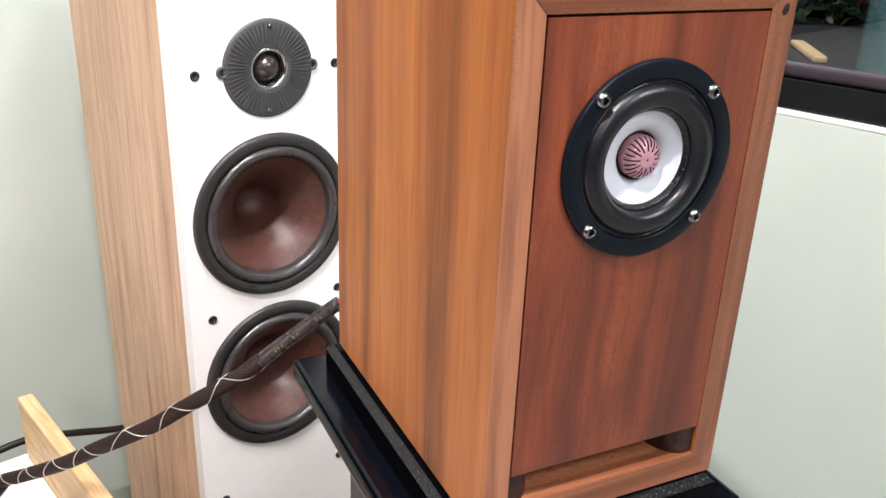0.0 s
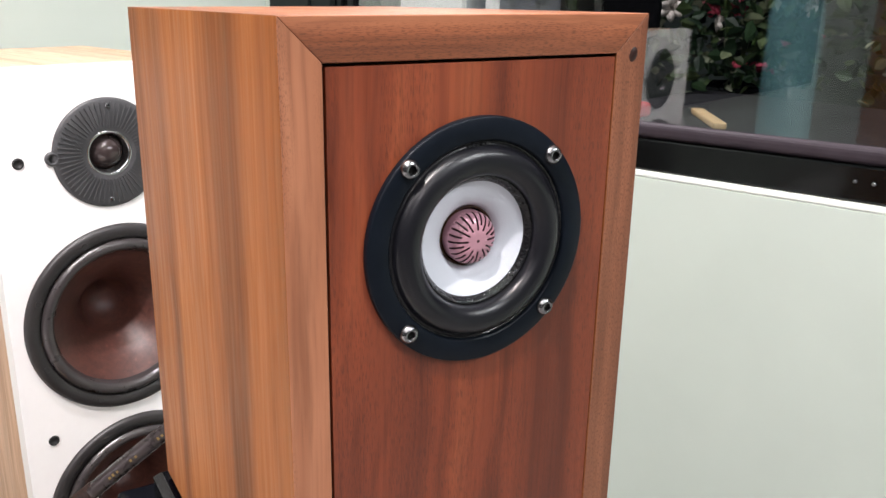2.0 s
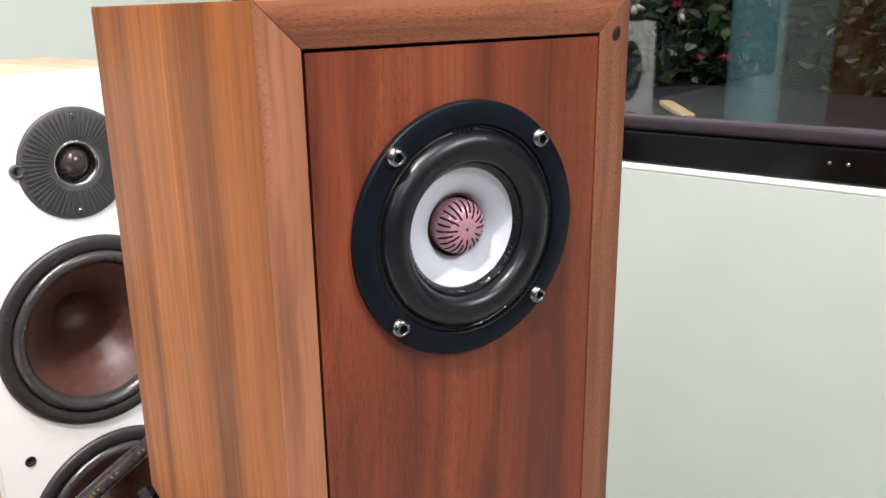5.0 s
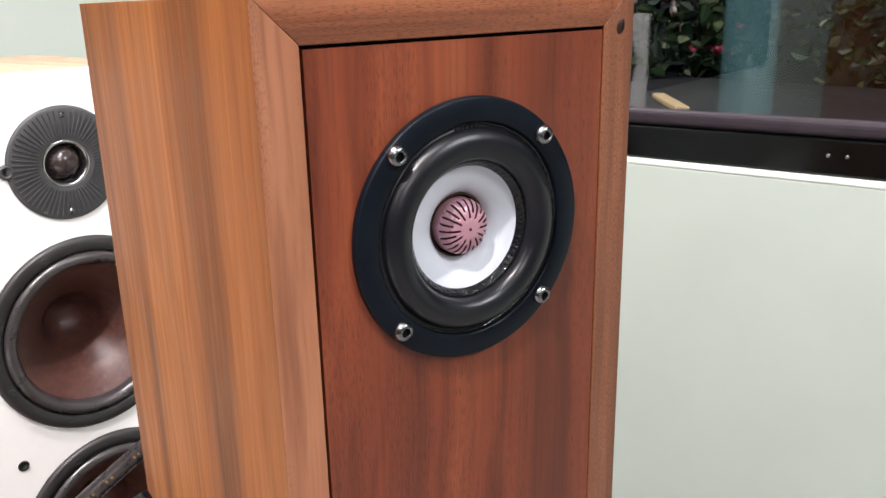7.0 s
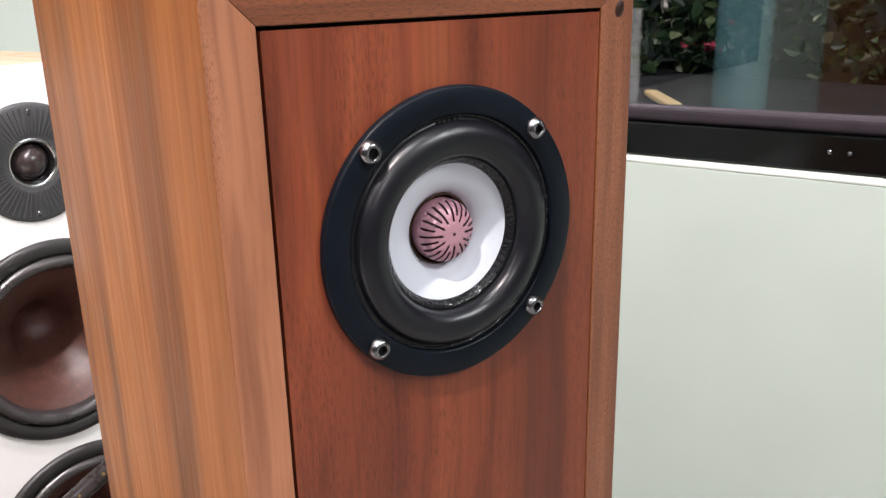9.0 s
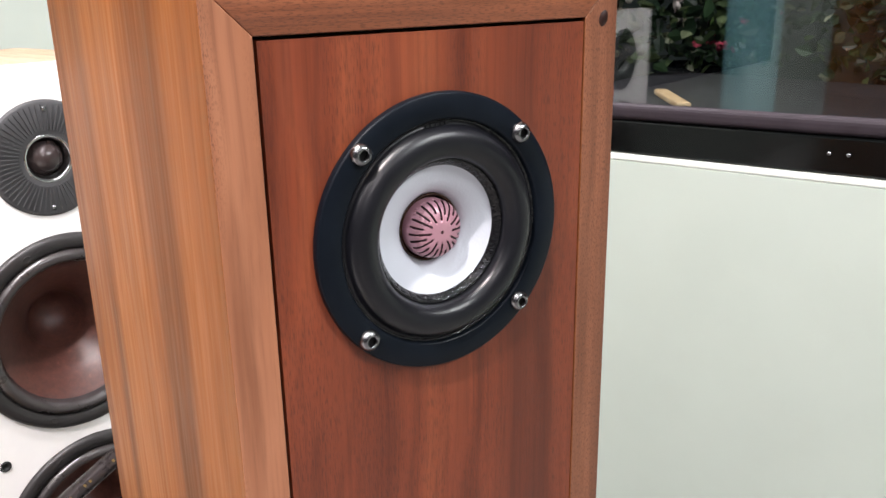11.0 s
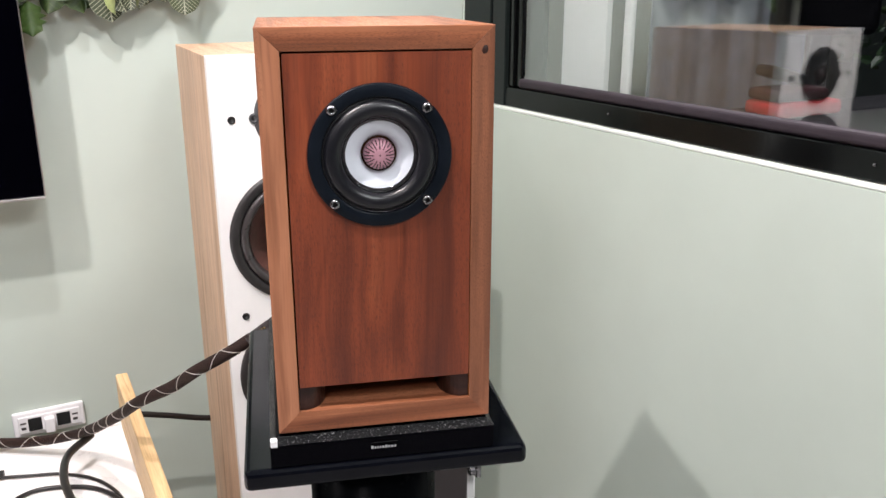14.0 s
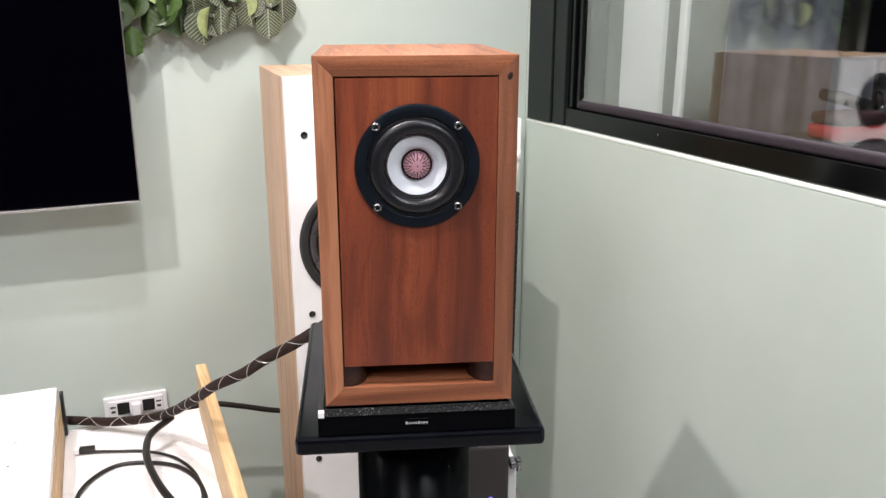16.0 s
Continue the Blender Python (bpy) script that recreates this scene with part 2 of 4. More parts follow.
bump(nt_, b_, w_.outputs["Fac"], 0.5, 0.0006)
M_THREAD, _, _ = material("silver_thread", (0.62, 0.6, 0.56), 0.3, 0.5)
M_SHRINK = speckled("dark_shrink_tube", (0.03, 0.024, 0.024), 0.28, 0.2, 90, 700, 0.08)
M_GOLD, _, _ = material("gold_print", (0.32, 0.22, 0.08), 0.4, 0.5)
M_RED, _, _ = material("red_wire", (0.6, 0.04, 0.025), 0.4)
M_DEVICE = speckled("brown_black_casing", (0.03, 0.023, 0.023), 0.4, 0.15, 20, 600, 0.06)
M_LED, nt_, b_ = material("blue_led", (0.05, 0.05, 0.6), 0.3)
b_.inputs["Emission Color"].default_value = (0.12, 0.1, 1, 1)
b_.inputs["Emission Strength"].default_value = 3.0
M_LAMP, nt_, b_ = material("lamp_glow", (0.9, 0.9, 0.9), 0.4)
b_.inputs["Emission Color"].default_value = (1, 0.95, 0.95, 1)
b_.inputs["Emission Strength"].default_value = 12.0

M_GLASS = bpy.data.materials.new("window_glass")
M_GLASS.use_nodes = True
nt_ = M_GLASS.node_tree
nt_.nodes.clear()
out_ = nt_.nodes.new("ShaderNodeOutputMaterial")
mx_ = nt_.nodes.new("ShaderNodeMixShader")
tr_ = nt_.nodes.new("ShaderNodeBsdfTransparent")
gl_ = nt_.nodes.new("ShaderNodeBsdfGlossy")
tr_.inputs[0].default_value = (0.84, 0.87, 0.87, 1)
gl_.inputs["Roughness"].default_value = 0.01
lw_ = nt_.nodes.new("ShaderNodeLayerWeight")
lw_.inputs["Blend"].default_value = 0.5
nt_.links.new(maths(nt_, "ADD", maths(nt_, "MULTIPLY", lw_.outputs["Facing"], 0.62), 0.03), mx_.inputs[0])
nt_.links.new(tr_.outputs[0], mx_.inputs[1])
nt_.links.new(gl_.outputs[0], mx_.inputs[2])
nt_.links.new(mx_.outputs[0], out_.inputs[0])


# ---- mesh helpers ----
def finish(bm, smooth=False):
    bmesh.ops.recalc_face_normals(bm, faces=bm.faces)
    for f in bm.faces:
        f.smooth = smooth
    return bm


def part(name, bm, mat, parent=None, label="", m=None):
    me = bpy.data.meshes.new(name)
    bm.to_mesh(me)
    bm.free()
    for one in (mat if isinstance(mat, (list, tuple)) else [mat]):
        me.materials.append(one)
    ob = new(name, me)
    if parent is not None:
        ob.parent = parent
    if m is not None:
        ob.matrix_basis = m
    if label:
        tagged(ob, label)
    return ob


def thing(name, m, label, category, group="", kind=""):
    ob = new(name)
    ob.matrix_basis = m
    ob.empty_display_size = 0.05
    return tagged(ob, label, category, group, kind)


def box(x0, x1, y0, y1, z0, z1, bevel=0.0, seg=2):
    bm = bmesh.new()
    bmesh.ops.create_cube(bm, size=1, matrix=Matrix.Translation(((x0 + x1) / 2, (y0 + y1) / 2, (z0 + z1) / 2)) @ Matrix.Diagonal((x1 - x0, y1 - y0, z1 - z0, 1)))
    if bevel:
        bmesh.ops.bevel(bm, geom=bm.edges[:], offset=bevel, segments=seg, profile=0.5, affect="EDGES")
    return finish(bm)


def join(*bms):
    out = bmesh.new()
    for b in bms:
        me = bpy.data.meshes.new("joined")
        b.to_mesh(me)
        b.free()
        out.from_mesh(me)
        bpy.data.meshes.remove(me)
    return out


def prism(poly, y0, y1, bevel=0.0):
    """A polygon in x, z drawn out along y."""
    bm = bmesh.new()
    f = bm.faces.new([bm.verts.new((x, y0, z)) for x, z in poly])
    r = bmesh.ops.extrude_face_region(bm, geom=[f])
    bmesh.ops.translate(bm, vec=(0, y1 - y0, 0), verts=[v for v in r["geom"] if isinstance(v, bmesh.types.BMVert)])
    if bevel:
        bmesh.ops.bevel(bm, geom=bm.edges[:], offset=bevel, segments=2, profile=0.5, affect="EDGES")
    return finish(bm)


def lathe(profile, seg=64, cx=0.0, cz=0.0, smooth=True):
    """A profile of (radius, y) turned round the y axis."""
    bm = bmesh.new()
    rings = []
    for r, y in profile:
        if r < 1e-6:
            rings.append([bm.verts.new((cx, y, cz))])
        else:
            rings.append([bm.verts.new((cx + r * math.cos(2 * math.pi * i / seg), y, cz + r * math.sin(2 * math.pi * i / seg))) for i in range(seg)])
    for a, b in zip(rings, rings[1:]):
        for i in range(seg):
            j = (i + 1) % seg
            q = [a[i % len(a)], a[j % len(a)], b[j % len(b)], b[i % len(b)]]
            q = list(dict.fromkeys(q))
            if len(q) > 2:
                bm.faces.new(q)
    return finish(bm, smooth)


def arc(r0, r1, y, high, n=9):
    """Half a roll between two radii, bulging by high towards the viewer."""
    return [(r0 + (r1 - r0) * (1 - math.cos(math.pi * i / n)) / 2, y - high * math.sin(math.pi * i / n)) for i in range(n + 1)]


def holed(x0, x1, z0, z1, y0, y1, cx, cz, r, seg=64):
    """A board in x, z with a round hole through it."""
    angles = sorted([2 * math.pi * i / seg for i in range(seg)] + [math.atan2(z - cz, x - cx) % (2 * math.pi) for x in (x0, x1) for z in (z0, z1)])
    bm = bmesh.new()
    rows = []
    for a in angles:
        c, s = math.cos(a), math.sin(a)
        k = min(((x1 if c > 0 else x0) - cx) / c if abs(c) > 1e-9 else 1e9, ((z1 if s > 0 else z0) - cz) / s if abs(s) > 1e-9 else 1e9)
        rows.append([bm.verts.new((cx + d * c, y, cz + d * s)) for y, d in ((y0, r), (y0, k), (y1, k), (y1, r))])
    for p, q in zip(rows, rows[1:] + rows[:1]):
        for i in range(4):
            bm.faces.new((p[i], p[(i + 1) % 4], q[(i + 1) % 4], q[i]))
    bmesh.ops.remove_doubles(bm, verts=bm.verts[:], dist=1e-6)
    return finish(bm)


def smooth_path(pts, n=10):
    pts = [Vector(p) for p in pts]
    ext = [2 * pts[0] - pts[1]] + pts + [2 * pts[-1] - pts[-2]]
    out = []
    for a, b, c, d in zip(ext, ext[1:], ext[2:], ext[3:]):
        for i in range(n):
            t = i / n
            out.append(0.5 * (2 * b + (c - a) * t + (2 * a - 5 * b + 4 * c - d) * t * t + (3 * b - a - 3 * c + d) * t ** 3))
    return out + [pts[-1]]


def frames_along(path):
    up = Vector((0.1, 0.2, 1))
    res = []
    for i, p in enumerate(path):
        d = (path[min(i + 1, len(path) - 1)] - path[max(i - 1, 0)]).normalized()
        s = d.cross(up).normalized()
        res.append((p, s, s.cross(d)))
    return res


def tube(path, r, seg=10, flat=1.0):
    bm = bmesh.new()
    rings = [[bm.verts.new(p + r * (math.cos(2 * math.pi * i / seg) * s + flat * math.sin(2 * math.pi * i / seg) * u)) for i in range(seg)] for p, s, u in frames_along(path)]
    for a, b in zip(rings, rings[1:]):
        for i in range(seg):
            bm.faces.new((a[i], a[(i + 1) % seg], b[(i + 1) % seg], b[i]))
    bm.faces.new(rings[0][::-1])
    bm.faces.new(rings[-1])
    return finish(bm, True)


# ---- lamps in the ceiling, traced from shadows or added as fill ----
def downlight_or_fill(a, b, watts, size=0.07, z=CEIL, tint=(1.0, 0.93, 0.975)):
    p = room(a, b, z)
    ob = thing("downlight_or_fill", pose(p.x, p.y, p.z), "round white ceiling lamp out of view, traced from shadows or added as fill", "ceiling light", "downlights in the ceiling")
    # Trim and lens widen to cover the larger fill discs.
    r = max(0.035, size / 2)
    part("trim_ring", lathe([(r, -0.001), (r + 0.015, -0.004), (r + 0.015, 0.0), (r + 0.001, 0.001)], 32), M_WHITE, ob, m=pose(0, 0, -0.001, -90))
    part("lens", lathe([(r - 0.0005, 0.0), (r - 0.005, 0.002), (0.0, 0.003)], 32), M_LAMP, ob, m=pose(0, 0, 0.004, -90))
    light = bpy.data.lights.new("downlight_or_fill_lamp", "AREA")
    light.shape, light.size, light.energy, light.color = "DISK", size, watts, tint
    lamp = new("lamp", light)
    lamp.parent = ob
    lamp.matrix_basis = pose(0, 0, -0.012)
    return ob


COOL, WARM = (0.93, 0.96, 1.0), (1.0, 0.91, 0.91)
downlight_or_fill(-0.85, -0.17, 38, 0.045, tint=WARM)
downlight_or_fill(-0.2, 0.16, 20)
downlight_or_fill(-0.47, 0.02, 5, tint=WARM)
downlight_or_fill(-0.32, -0.55, 6, 0.05, tint=COOL)
# Added fill discs that brighten fronts and walls; no such lamps are known.
downlight_or_fill(0.32, -1.75, 30, 0.5, tint=COOL)
downlight_or_fill(-1.7, -1.9, 26, 0.4)
downlight_or_fill(-2.4, 0.3, 10, 0.14)
# Added to light the room behind the glass; no source is seen there.
downlight_or_fill(1.9, 0.2, 3)
downlight_or_fill(1.15, 1.3, 32)


# ---- the setting ----
def setting(name, bm, mat, label, category, m=ROOM):
    ob = part(name, bm, mat, None, "", m)
    return tagged(ob, label, category, kind="structure")


# Walls out of view, darkened to hold down fill light and mirror images.
M_DIM = speckled("unseen_dark_wall", (0.06, 0.06, 0.062), 0.7, 0.2, 4, 300, 0.1)
RW, BW, TOPZ = 0.62, 1.024, 0.89
FALL = 0.027                     # shear of the sill towards the corner, to fit the camera's view
setting("floor", box(-3.2, 3.6, -3.2, 2.4, FL - 0.1, FL), M_FLOOR, "unseen floor of the listening room, toned grey for bounce light", "floor")
setting("ceiling", box(-3.2, 3.6, -3.2, 2.4, CEIL + 0.01, CEIL + 0.11), M_CEIL, "plain white painted ceiling", "ceiling")
setting("wall_back", box(-3.1, RW + 0.02, BW, BW + 0.1, FL, CEIL + 0.01), M_WALL, "pale mint green painted wall behind the television", "wall")
setting("wall_left", box(-3.1, -3.0, -3.1, BW, FL, CEIL + 0.01), M_DIM, "unseen side wall, made dark to cut bounce and reflections", "wall")
setting("wall_front", box(-3.0, RW, -3.1, -3.0, FL, CEIL + 0.01), M_DIM, "unseen wall across the room, made dark to cut bounce and reflections", "wall")
def falling(ob):
    """Shears a part's upper edges along with the sill, to fit the camera's view."""
    for v in ob.data.vertices:
        v.co.z -= FALL * v.co.y * min(1.0, max(0.0, v.co.z / TOPZ))
    return ob


falling(setting("wall_right", box(RW, RW + 0.1, -3.1, BW - 0.002, FL, TOPZ - 0.0076, 0.0008), M_WALL, "pale mint green half wall below a black window", "wall"))
falling(setting("trim", box(RW - 0.0006, RW + 0.03, -3.1, BW - 0.004, TOPZ - 0.0075, TOPZ, 0.002), M_EDGE, "thin pale edge strip on top of the half wall", "trim"))
setting("wall_right_head", box(RW, RW + 0.1, -3.1, BW - 0.002, 2.2, CEIL + 0.01), M_WALL, "pale mint green wall above the window", "wall")
falling(setting("wall_right_pier", box(RW, RW + 0.1, 1.009, BW - 0.002, TOPZ, 2.2), M_WALL, "narrow pale mint green pier beside the window", "wall"))

# window: frame of posts and rails, gasket, pane
win = thing("window_1", ROOM, "black framed interior window with a reflecting pane", "window", kind="structure")
falling(part("post", box(RW - 0.004, RW + 0.08, 0.9035, 1.008, TOPZ + 0.001, 2.2, 0.002), M_FRAME2, win, "grey-green outer window post"))
falling(part("sash_post", box(RW - 0.001, RW + 0.07, 0.852, 0.9, TOPZ + 0.001, 2.2, 0.002), M_FRAME2, win))
falling(part("sash_bead", box(RW + 0.006, RW + 0.07, 0.832, 0.8515, TOPZ + 0.037, 2.12, 0.003), M_FRAME, win))
falling(part("sash_bead", box(RW + 0.012, RW + 0.07, 0.812, 0.8315, TOPZ + 0.037, 2.12, 0.003), M_FRAME, win))
falling(part("bottom_rail", box(RW + 0.002, RW + 0.115, -3.0, 0.8515, TOPZ + 0.001, TOPZ + 0.037, 0.002), M_FRAME, win))
falling(part("top_rail", box(RW + 0.002, RW + 0.07, -3.0, 0.8115, 2.12, 2.199, 0.002), M_FRAME, win))
falling(part("gasket", box(RW + 0.003, RW + 0.021, -3.0, 0.8115, TOPZ + 0.0372, TOPZ + 0.0555, 0.007, 4), M_GASKET, win, "soft glazing gasket, tinted for the purple light on its ledge"))
falling(part("gasket", box(RW + 0.006, RW + 0.018, 0.803, 0.8118, TOPZ + 0.056, 2.12, 0.003), M_FRAME, win))
pane = falling(part("pane", box(RW + 0.011, RW + 0.015, -3.0, 0.803, TOPZ + 0.0555, 2.12), M_GLASS, win, "clear window glass mirroring the room"))
pane.visible_shadow = False
for b, z in ((0.532, 0.022), (0.048, 0.021), (0.893, 0.006), (0.03, 0.021)):
    part("screw_head", lathe([(0.0022, 0.0), (0.0018, -0.001), (0.0, -0.0012)], 12), M_SCREW, win, m=pose(RW + 0.001, b, TOPZ - FALL * b + z, 0, 0, -90))

# the room behind the window
NB, NA = 2.2, 3.3
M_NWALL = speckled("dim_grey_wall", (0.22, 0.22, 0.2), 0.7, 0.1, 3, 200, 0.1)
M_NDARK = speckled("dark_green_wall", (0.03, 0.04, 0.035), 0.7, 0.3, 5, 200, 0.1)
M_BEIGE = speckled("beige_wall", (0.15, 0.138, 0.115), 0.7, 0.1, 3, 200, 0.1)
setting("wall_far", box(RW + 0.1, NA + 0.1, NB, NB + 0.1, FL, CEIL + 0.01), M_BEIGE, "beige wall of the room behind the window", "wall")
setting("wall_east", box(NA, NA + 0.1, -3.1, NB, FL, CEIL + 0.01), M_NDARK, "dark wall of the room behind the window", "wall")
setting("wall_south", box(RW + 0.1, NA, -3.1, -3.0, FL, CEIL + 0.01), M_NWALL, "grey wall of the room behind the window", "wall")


# ---- walnut bookshelf loudspeaker ----
def button_screw(parent, x, y, z, r=0.0042, turn=0.0):
    """Round steel head with a hexagon socket."""
    s = part("screw", join(
        lathe([(0.0019, -0.0012), (0.0019, -0.0027), (0.0026, -0.0026), (0.0036, -0.0018), (r, -0.0004), (r, 0.0)], 28)),
        M_SCREW, parent, "round steel socket screw", pose(x, y, z, 0, turn, 0))
    part("socket", lathe([(0.0, -0.0008), (0.00195, -0.0008), (0.00195, -0.0025)], 6, smooth=False), M_HEX, s)


def slotted_cap(r, y):
    """Domed centre cap with short and long slits pressed into it."""
    prof = [(r, y + 0.009), (r, y + 0.0056), (r * 0.985, y + 0.0042), (r * 0.95, y + 0.0029), (r * 0.89, y + 0.0017), (r * 0.8, y + 0.0006),
            (r * 0.67, y - 0.0003), (r * 0.5, y - 0.0009), (r * 0.3, y - 0.0012), (r * 0.12, y - 0.0013), (0.0, y - 0.0013)]
    seg = 352
    fine = []
    for (r0, y0), (r1, y1) in zip(prof, prof[1:]):
        fine += [(r0, y0), ((r0 + r1) / 2, (y0 + y1) / 2)]
    bm = lathe(fine + prof[-1:], seg)
    cut = []
    for f in bm.faces:
        c = f.calc_center_median()
        rad = math.hypot(c.x, c.z)
        turn = (math.atan2(c.z, c.x) % (2 * math.pi)) / (2 * math.pi) * 24
        near = abs(turn - round(turn)) * 2 * math.pi / 24
        start = (0.42, 0.6, 0.36, 0.64)[int(round(turn)) % 4]
        # Slit faces and the centre spot take a dark colour, as recess shade.
        if rad * math.sin(near) < 0.00042 and rad > start * r and c.y < y + 0.0042:
            cut.append(f)
            f.material_index = 1
        elif rad < 0.085 * r:
            f.material_index = 1
    res = bmesh.ops.extrude_face_region(bm, geom=cut)
    vs = [v for v in res["geom"] if isinstance(v, bmesh.types.BMVert)]
    bmesh.ops.translate(bm, vec=(0, 0.0009, 0), verts=vs)
    for v in vs:
        v.co.x *= 0.95
        v.co.z *= 0.95
    bmesh.ops.delete(bm, geom=cut, context="FACES")
    deep = set(vs)
    for f in bm.faces:
        if any(v in deep for v in f.verts):
            f.material_index = 1
            f.smooth = False
    return bm


def bookshelf_speaker():
    sp = thing("bookshelf_speaker", pose(0, -0.004, 0.768), "walnut box loudspeaker with mitred frame and one white-coned driver", "loudspeaker")
    W, T, D, H = 0.0855, 0.0168, 0.25, 0.314
    bv = 0.0004
    part("top_board", prism([(-W, H), (W, H), (W - T, H - T), (-W + T, H - T)], 0.0, D, bv), [M_RAIL, M_TOP], sp, "walnut board with mitred ends")
    part("bottom_board", prism([(-W, 0), (-W + T, T + 0.001), (W - T, T + 0.001), (W, 0)], 0.0, D, bv), M_RAIL, sp)
    part("side_board", prism([(-W, 0), (-W, H), (-W + T, H - T), (-W + T, T)], 0.0, D, bv), [M_STILE, M_SIDE], sp, "walnut side with orange and dark streaks")
    part("side_board", prism([(W, 0), (W, H), (W - T, H - T), (W - T, T)], 0.0, D, bv), [M_STILE, M_SIDE], sp)
    for ob in sp.children:
        for f in ob.data.polygons:
            if len(ob.data.materials) > 1 and abs(f.normal.y) < 0.6:
                f.material_index = 1
    part("back_panel", box(-W + T, W - T, D - 0.02, D - 0.004, T + 0.001, H - T), M_SIDE, sp)
    bz, bx, top = 0.0385, W - T - 0.0013, H - T - 0.0014
    part("baffle", holed(-bx, bx + 0.0007, bz, top, 0.0004, 0.016, 0.0, 0.222, 0.0455, 72), M_BAFFLE, sp, "red-brown walnut front panel")
    # Dark strip that stands in for the shade in the gap above the baffle.
    part("gap_shade_strip", box(-W + T, W - T, 0.008, 0.0155, H - T - 0.004, H - T + 0.0002), M_GAP, sp)
    # Shelf and back are coloured near black, as the slot's inner shade.
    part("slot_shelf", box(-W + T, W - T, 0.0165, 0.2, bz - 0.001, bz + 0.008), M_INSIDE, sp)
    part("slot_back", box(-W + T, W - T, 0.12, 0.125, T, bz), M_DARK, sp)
    # rounded blocks at both ends of the port slot
    for s in (-1, 1):
        e = s * (W - T - 0.0004)
        plan = [(e, 0.0025), (e - s * 0.005, 0.0025)] + [(e - s * (0.005 + 0.0165 * math.sin(a * math.pi / 16)), 0.0025 + 0.024 * (1 - math.cos(a * math.pi / 16))) for a in range(1, 9)] + [(e - s * 0.0215, 0.06), (e, 0.06)]
        blk = prism([(x, y) for x, y in plan], T + 0.0012, bz - 0.0012)
        bmesh.ops.transform(blk, verts=blk.verts[:], matrix=Matrix(((1, 0, 0, 0), (0, 0, 1, 0), (0, 1, 0, 0), (0, 0, 0, 1))))
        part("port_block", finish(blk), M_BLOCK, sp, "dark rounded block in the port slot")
    # Added black pad that gives the dark gap shadow under the cabinet.
    part("gap_shade_pad", box(-W + 0.012, W - 0.012, 0.006, D - 0.01, -0.0033, -0.0002), M_DARK, sp)
    knot = part("knot", lathe([(0.0, -0.0002), (0.0019, -0.0003), (0.0026, 0.0004)], 20), M_BLOCK, sp, "dark oval knot in the frame", pose(0.0782, 0.0, 0.2965, 0, 20, 0))
    for v in knot.data.vertices:
        v.co.z *= 1.5
    # driver
    dr = part("flange", lathe([(0.0432, 0.002), (0.0432, -0.0024), (0.0437, -0.003), (0.0442, -0.0032), (0.0524, -0.0032), (0.0529, -0.0029), (0.0532, -0.0022), (0.0532, 0.001)], 96),
              M_FLANGE, sp, "round black steel driver flange", pose(0, 0.0004, 0.2214))
    part("surround", lathe([(0.0433, -0.0006), (0.0425, -0.0012), (0.0417, -0.0008), (0.0411, -0.0016)] + arc(0.0408, 0.0285, -0.0012, 0.0048, 16)[1:] + [(0.0282, 0.002)], 96), M_RUBBER, dr, "black rubber roll surround")
    part("glue_ring", lathe([(0.0434, -0.0008), (0.0428, -0.0018), (0.0421, -0.001)], 96), M_GLUE, dr)
    part("inner_ring", lathe([(0.0287, 0.0004), (0.0279, -0.0004), (0.0271, 0.0004), (0.0262, 0.0014), (0.0254, 0.0024), (0.025, 0.004)], 96), M_GLUE, dr, "wet-looking black glue ring")
    part("cone", lathe([(0.0256, 0.0026), (0.0225, 0.0034), (0.0185, 0.0049), (0.0155, 0.0066), (0.0136, 0.0086), (0.0132, 0.012)], 96), M_CONE, dr, "white paper cone")
    part("voice_coil", lathe([(0.0133, 0.0085), (0.0127, 0.0085), (0.0122, 0.012), (0.0118, 0.013)], 64), M_COIL, dr, "brown shellac collar")
    part("centre_cap", slotted_cap(0.0116, 0.0008), [M_CAP, M_SLIT], dr, "mauve slotted metal cap")
    part("stamp", join(*[box(-0.0042 + 0.0021 * i, -0.0027 + 0.0021 * i, -0.0021, -0.0014, 0.0409, 0.0421) for i in range(5)]), M_RUBBER, dr, m=pose(0, 0.0002, 0, 0, -4, 0))
    for x, z, a in ((-1, 1, 10), (1, 1, 35), (1, -1, 22), (-1, -1, 50)):
        button_screw(sp, x * 0.0345, -0.0029, 0.2216 + z * 0.0345, turn=a)
    for ob in sp.children:
        if ob.name.startswith(("top_board", "side_board", "back_panel")):
            for v in ob.data.vertices:
                v.co.z -= 0.026 * v.co.y * max(0.0, v.co.z / H)
    return sp


bookshelf_speaker()

# ---- stone plinth and speaker stand ----
plinth = thing("plinth", pose(0, -0.004, 0.7387), "polished black granite slab with rough glittering edge", "speaker base")
px0, px1, py0, py1, ph = -0.0935, 0.0895, -0.003, 0.262, 0.0258
part("slab", box(px0, px1, py0, py1, 0.0005, ph - 0.0056, 0.0006), M_GRANITE, plinth)
cb = bmesh.new()
lo = [cb.verts.new(v) for v in ((px0, py0, ph - 0.0055), (px1, py0, ph - 0.0055), (px1, py1, ph - 0.0055), (px0, py1, ph - 0.0055))]
hi = [cb.verts.new(v) for v in ((px0 + 0.0045, py0 + 0.0045, ph), (px1 - 0.005, py0 + 0.0045, ph), (px1 - 0.006, py1 - 0.006, ph), (px0 + 0.0045, py1 - 0.006, ph))]
cb.faces.new(hi)
cb.faces.new(lo[::-1])
for i in range(4):
    cb.faces.new((lo[i], lo[(i + 1) % 4], hi[(i + 1) % 4], hi[i]))
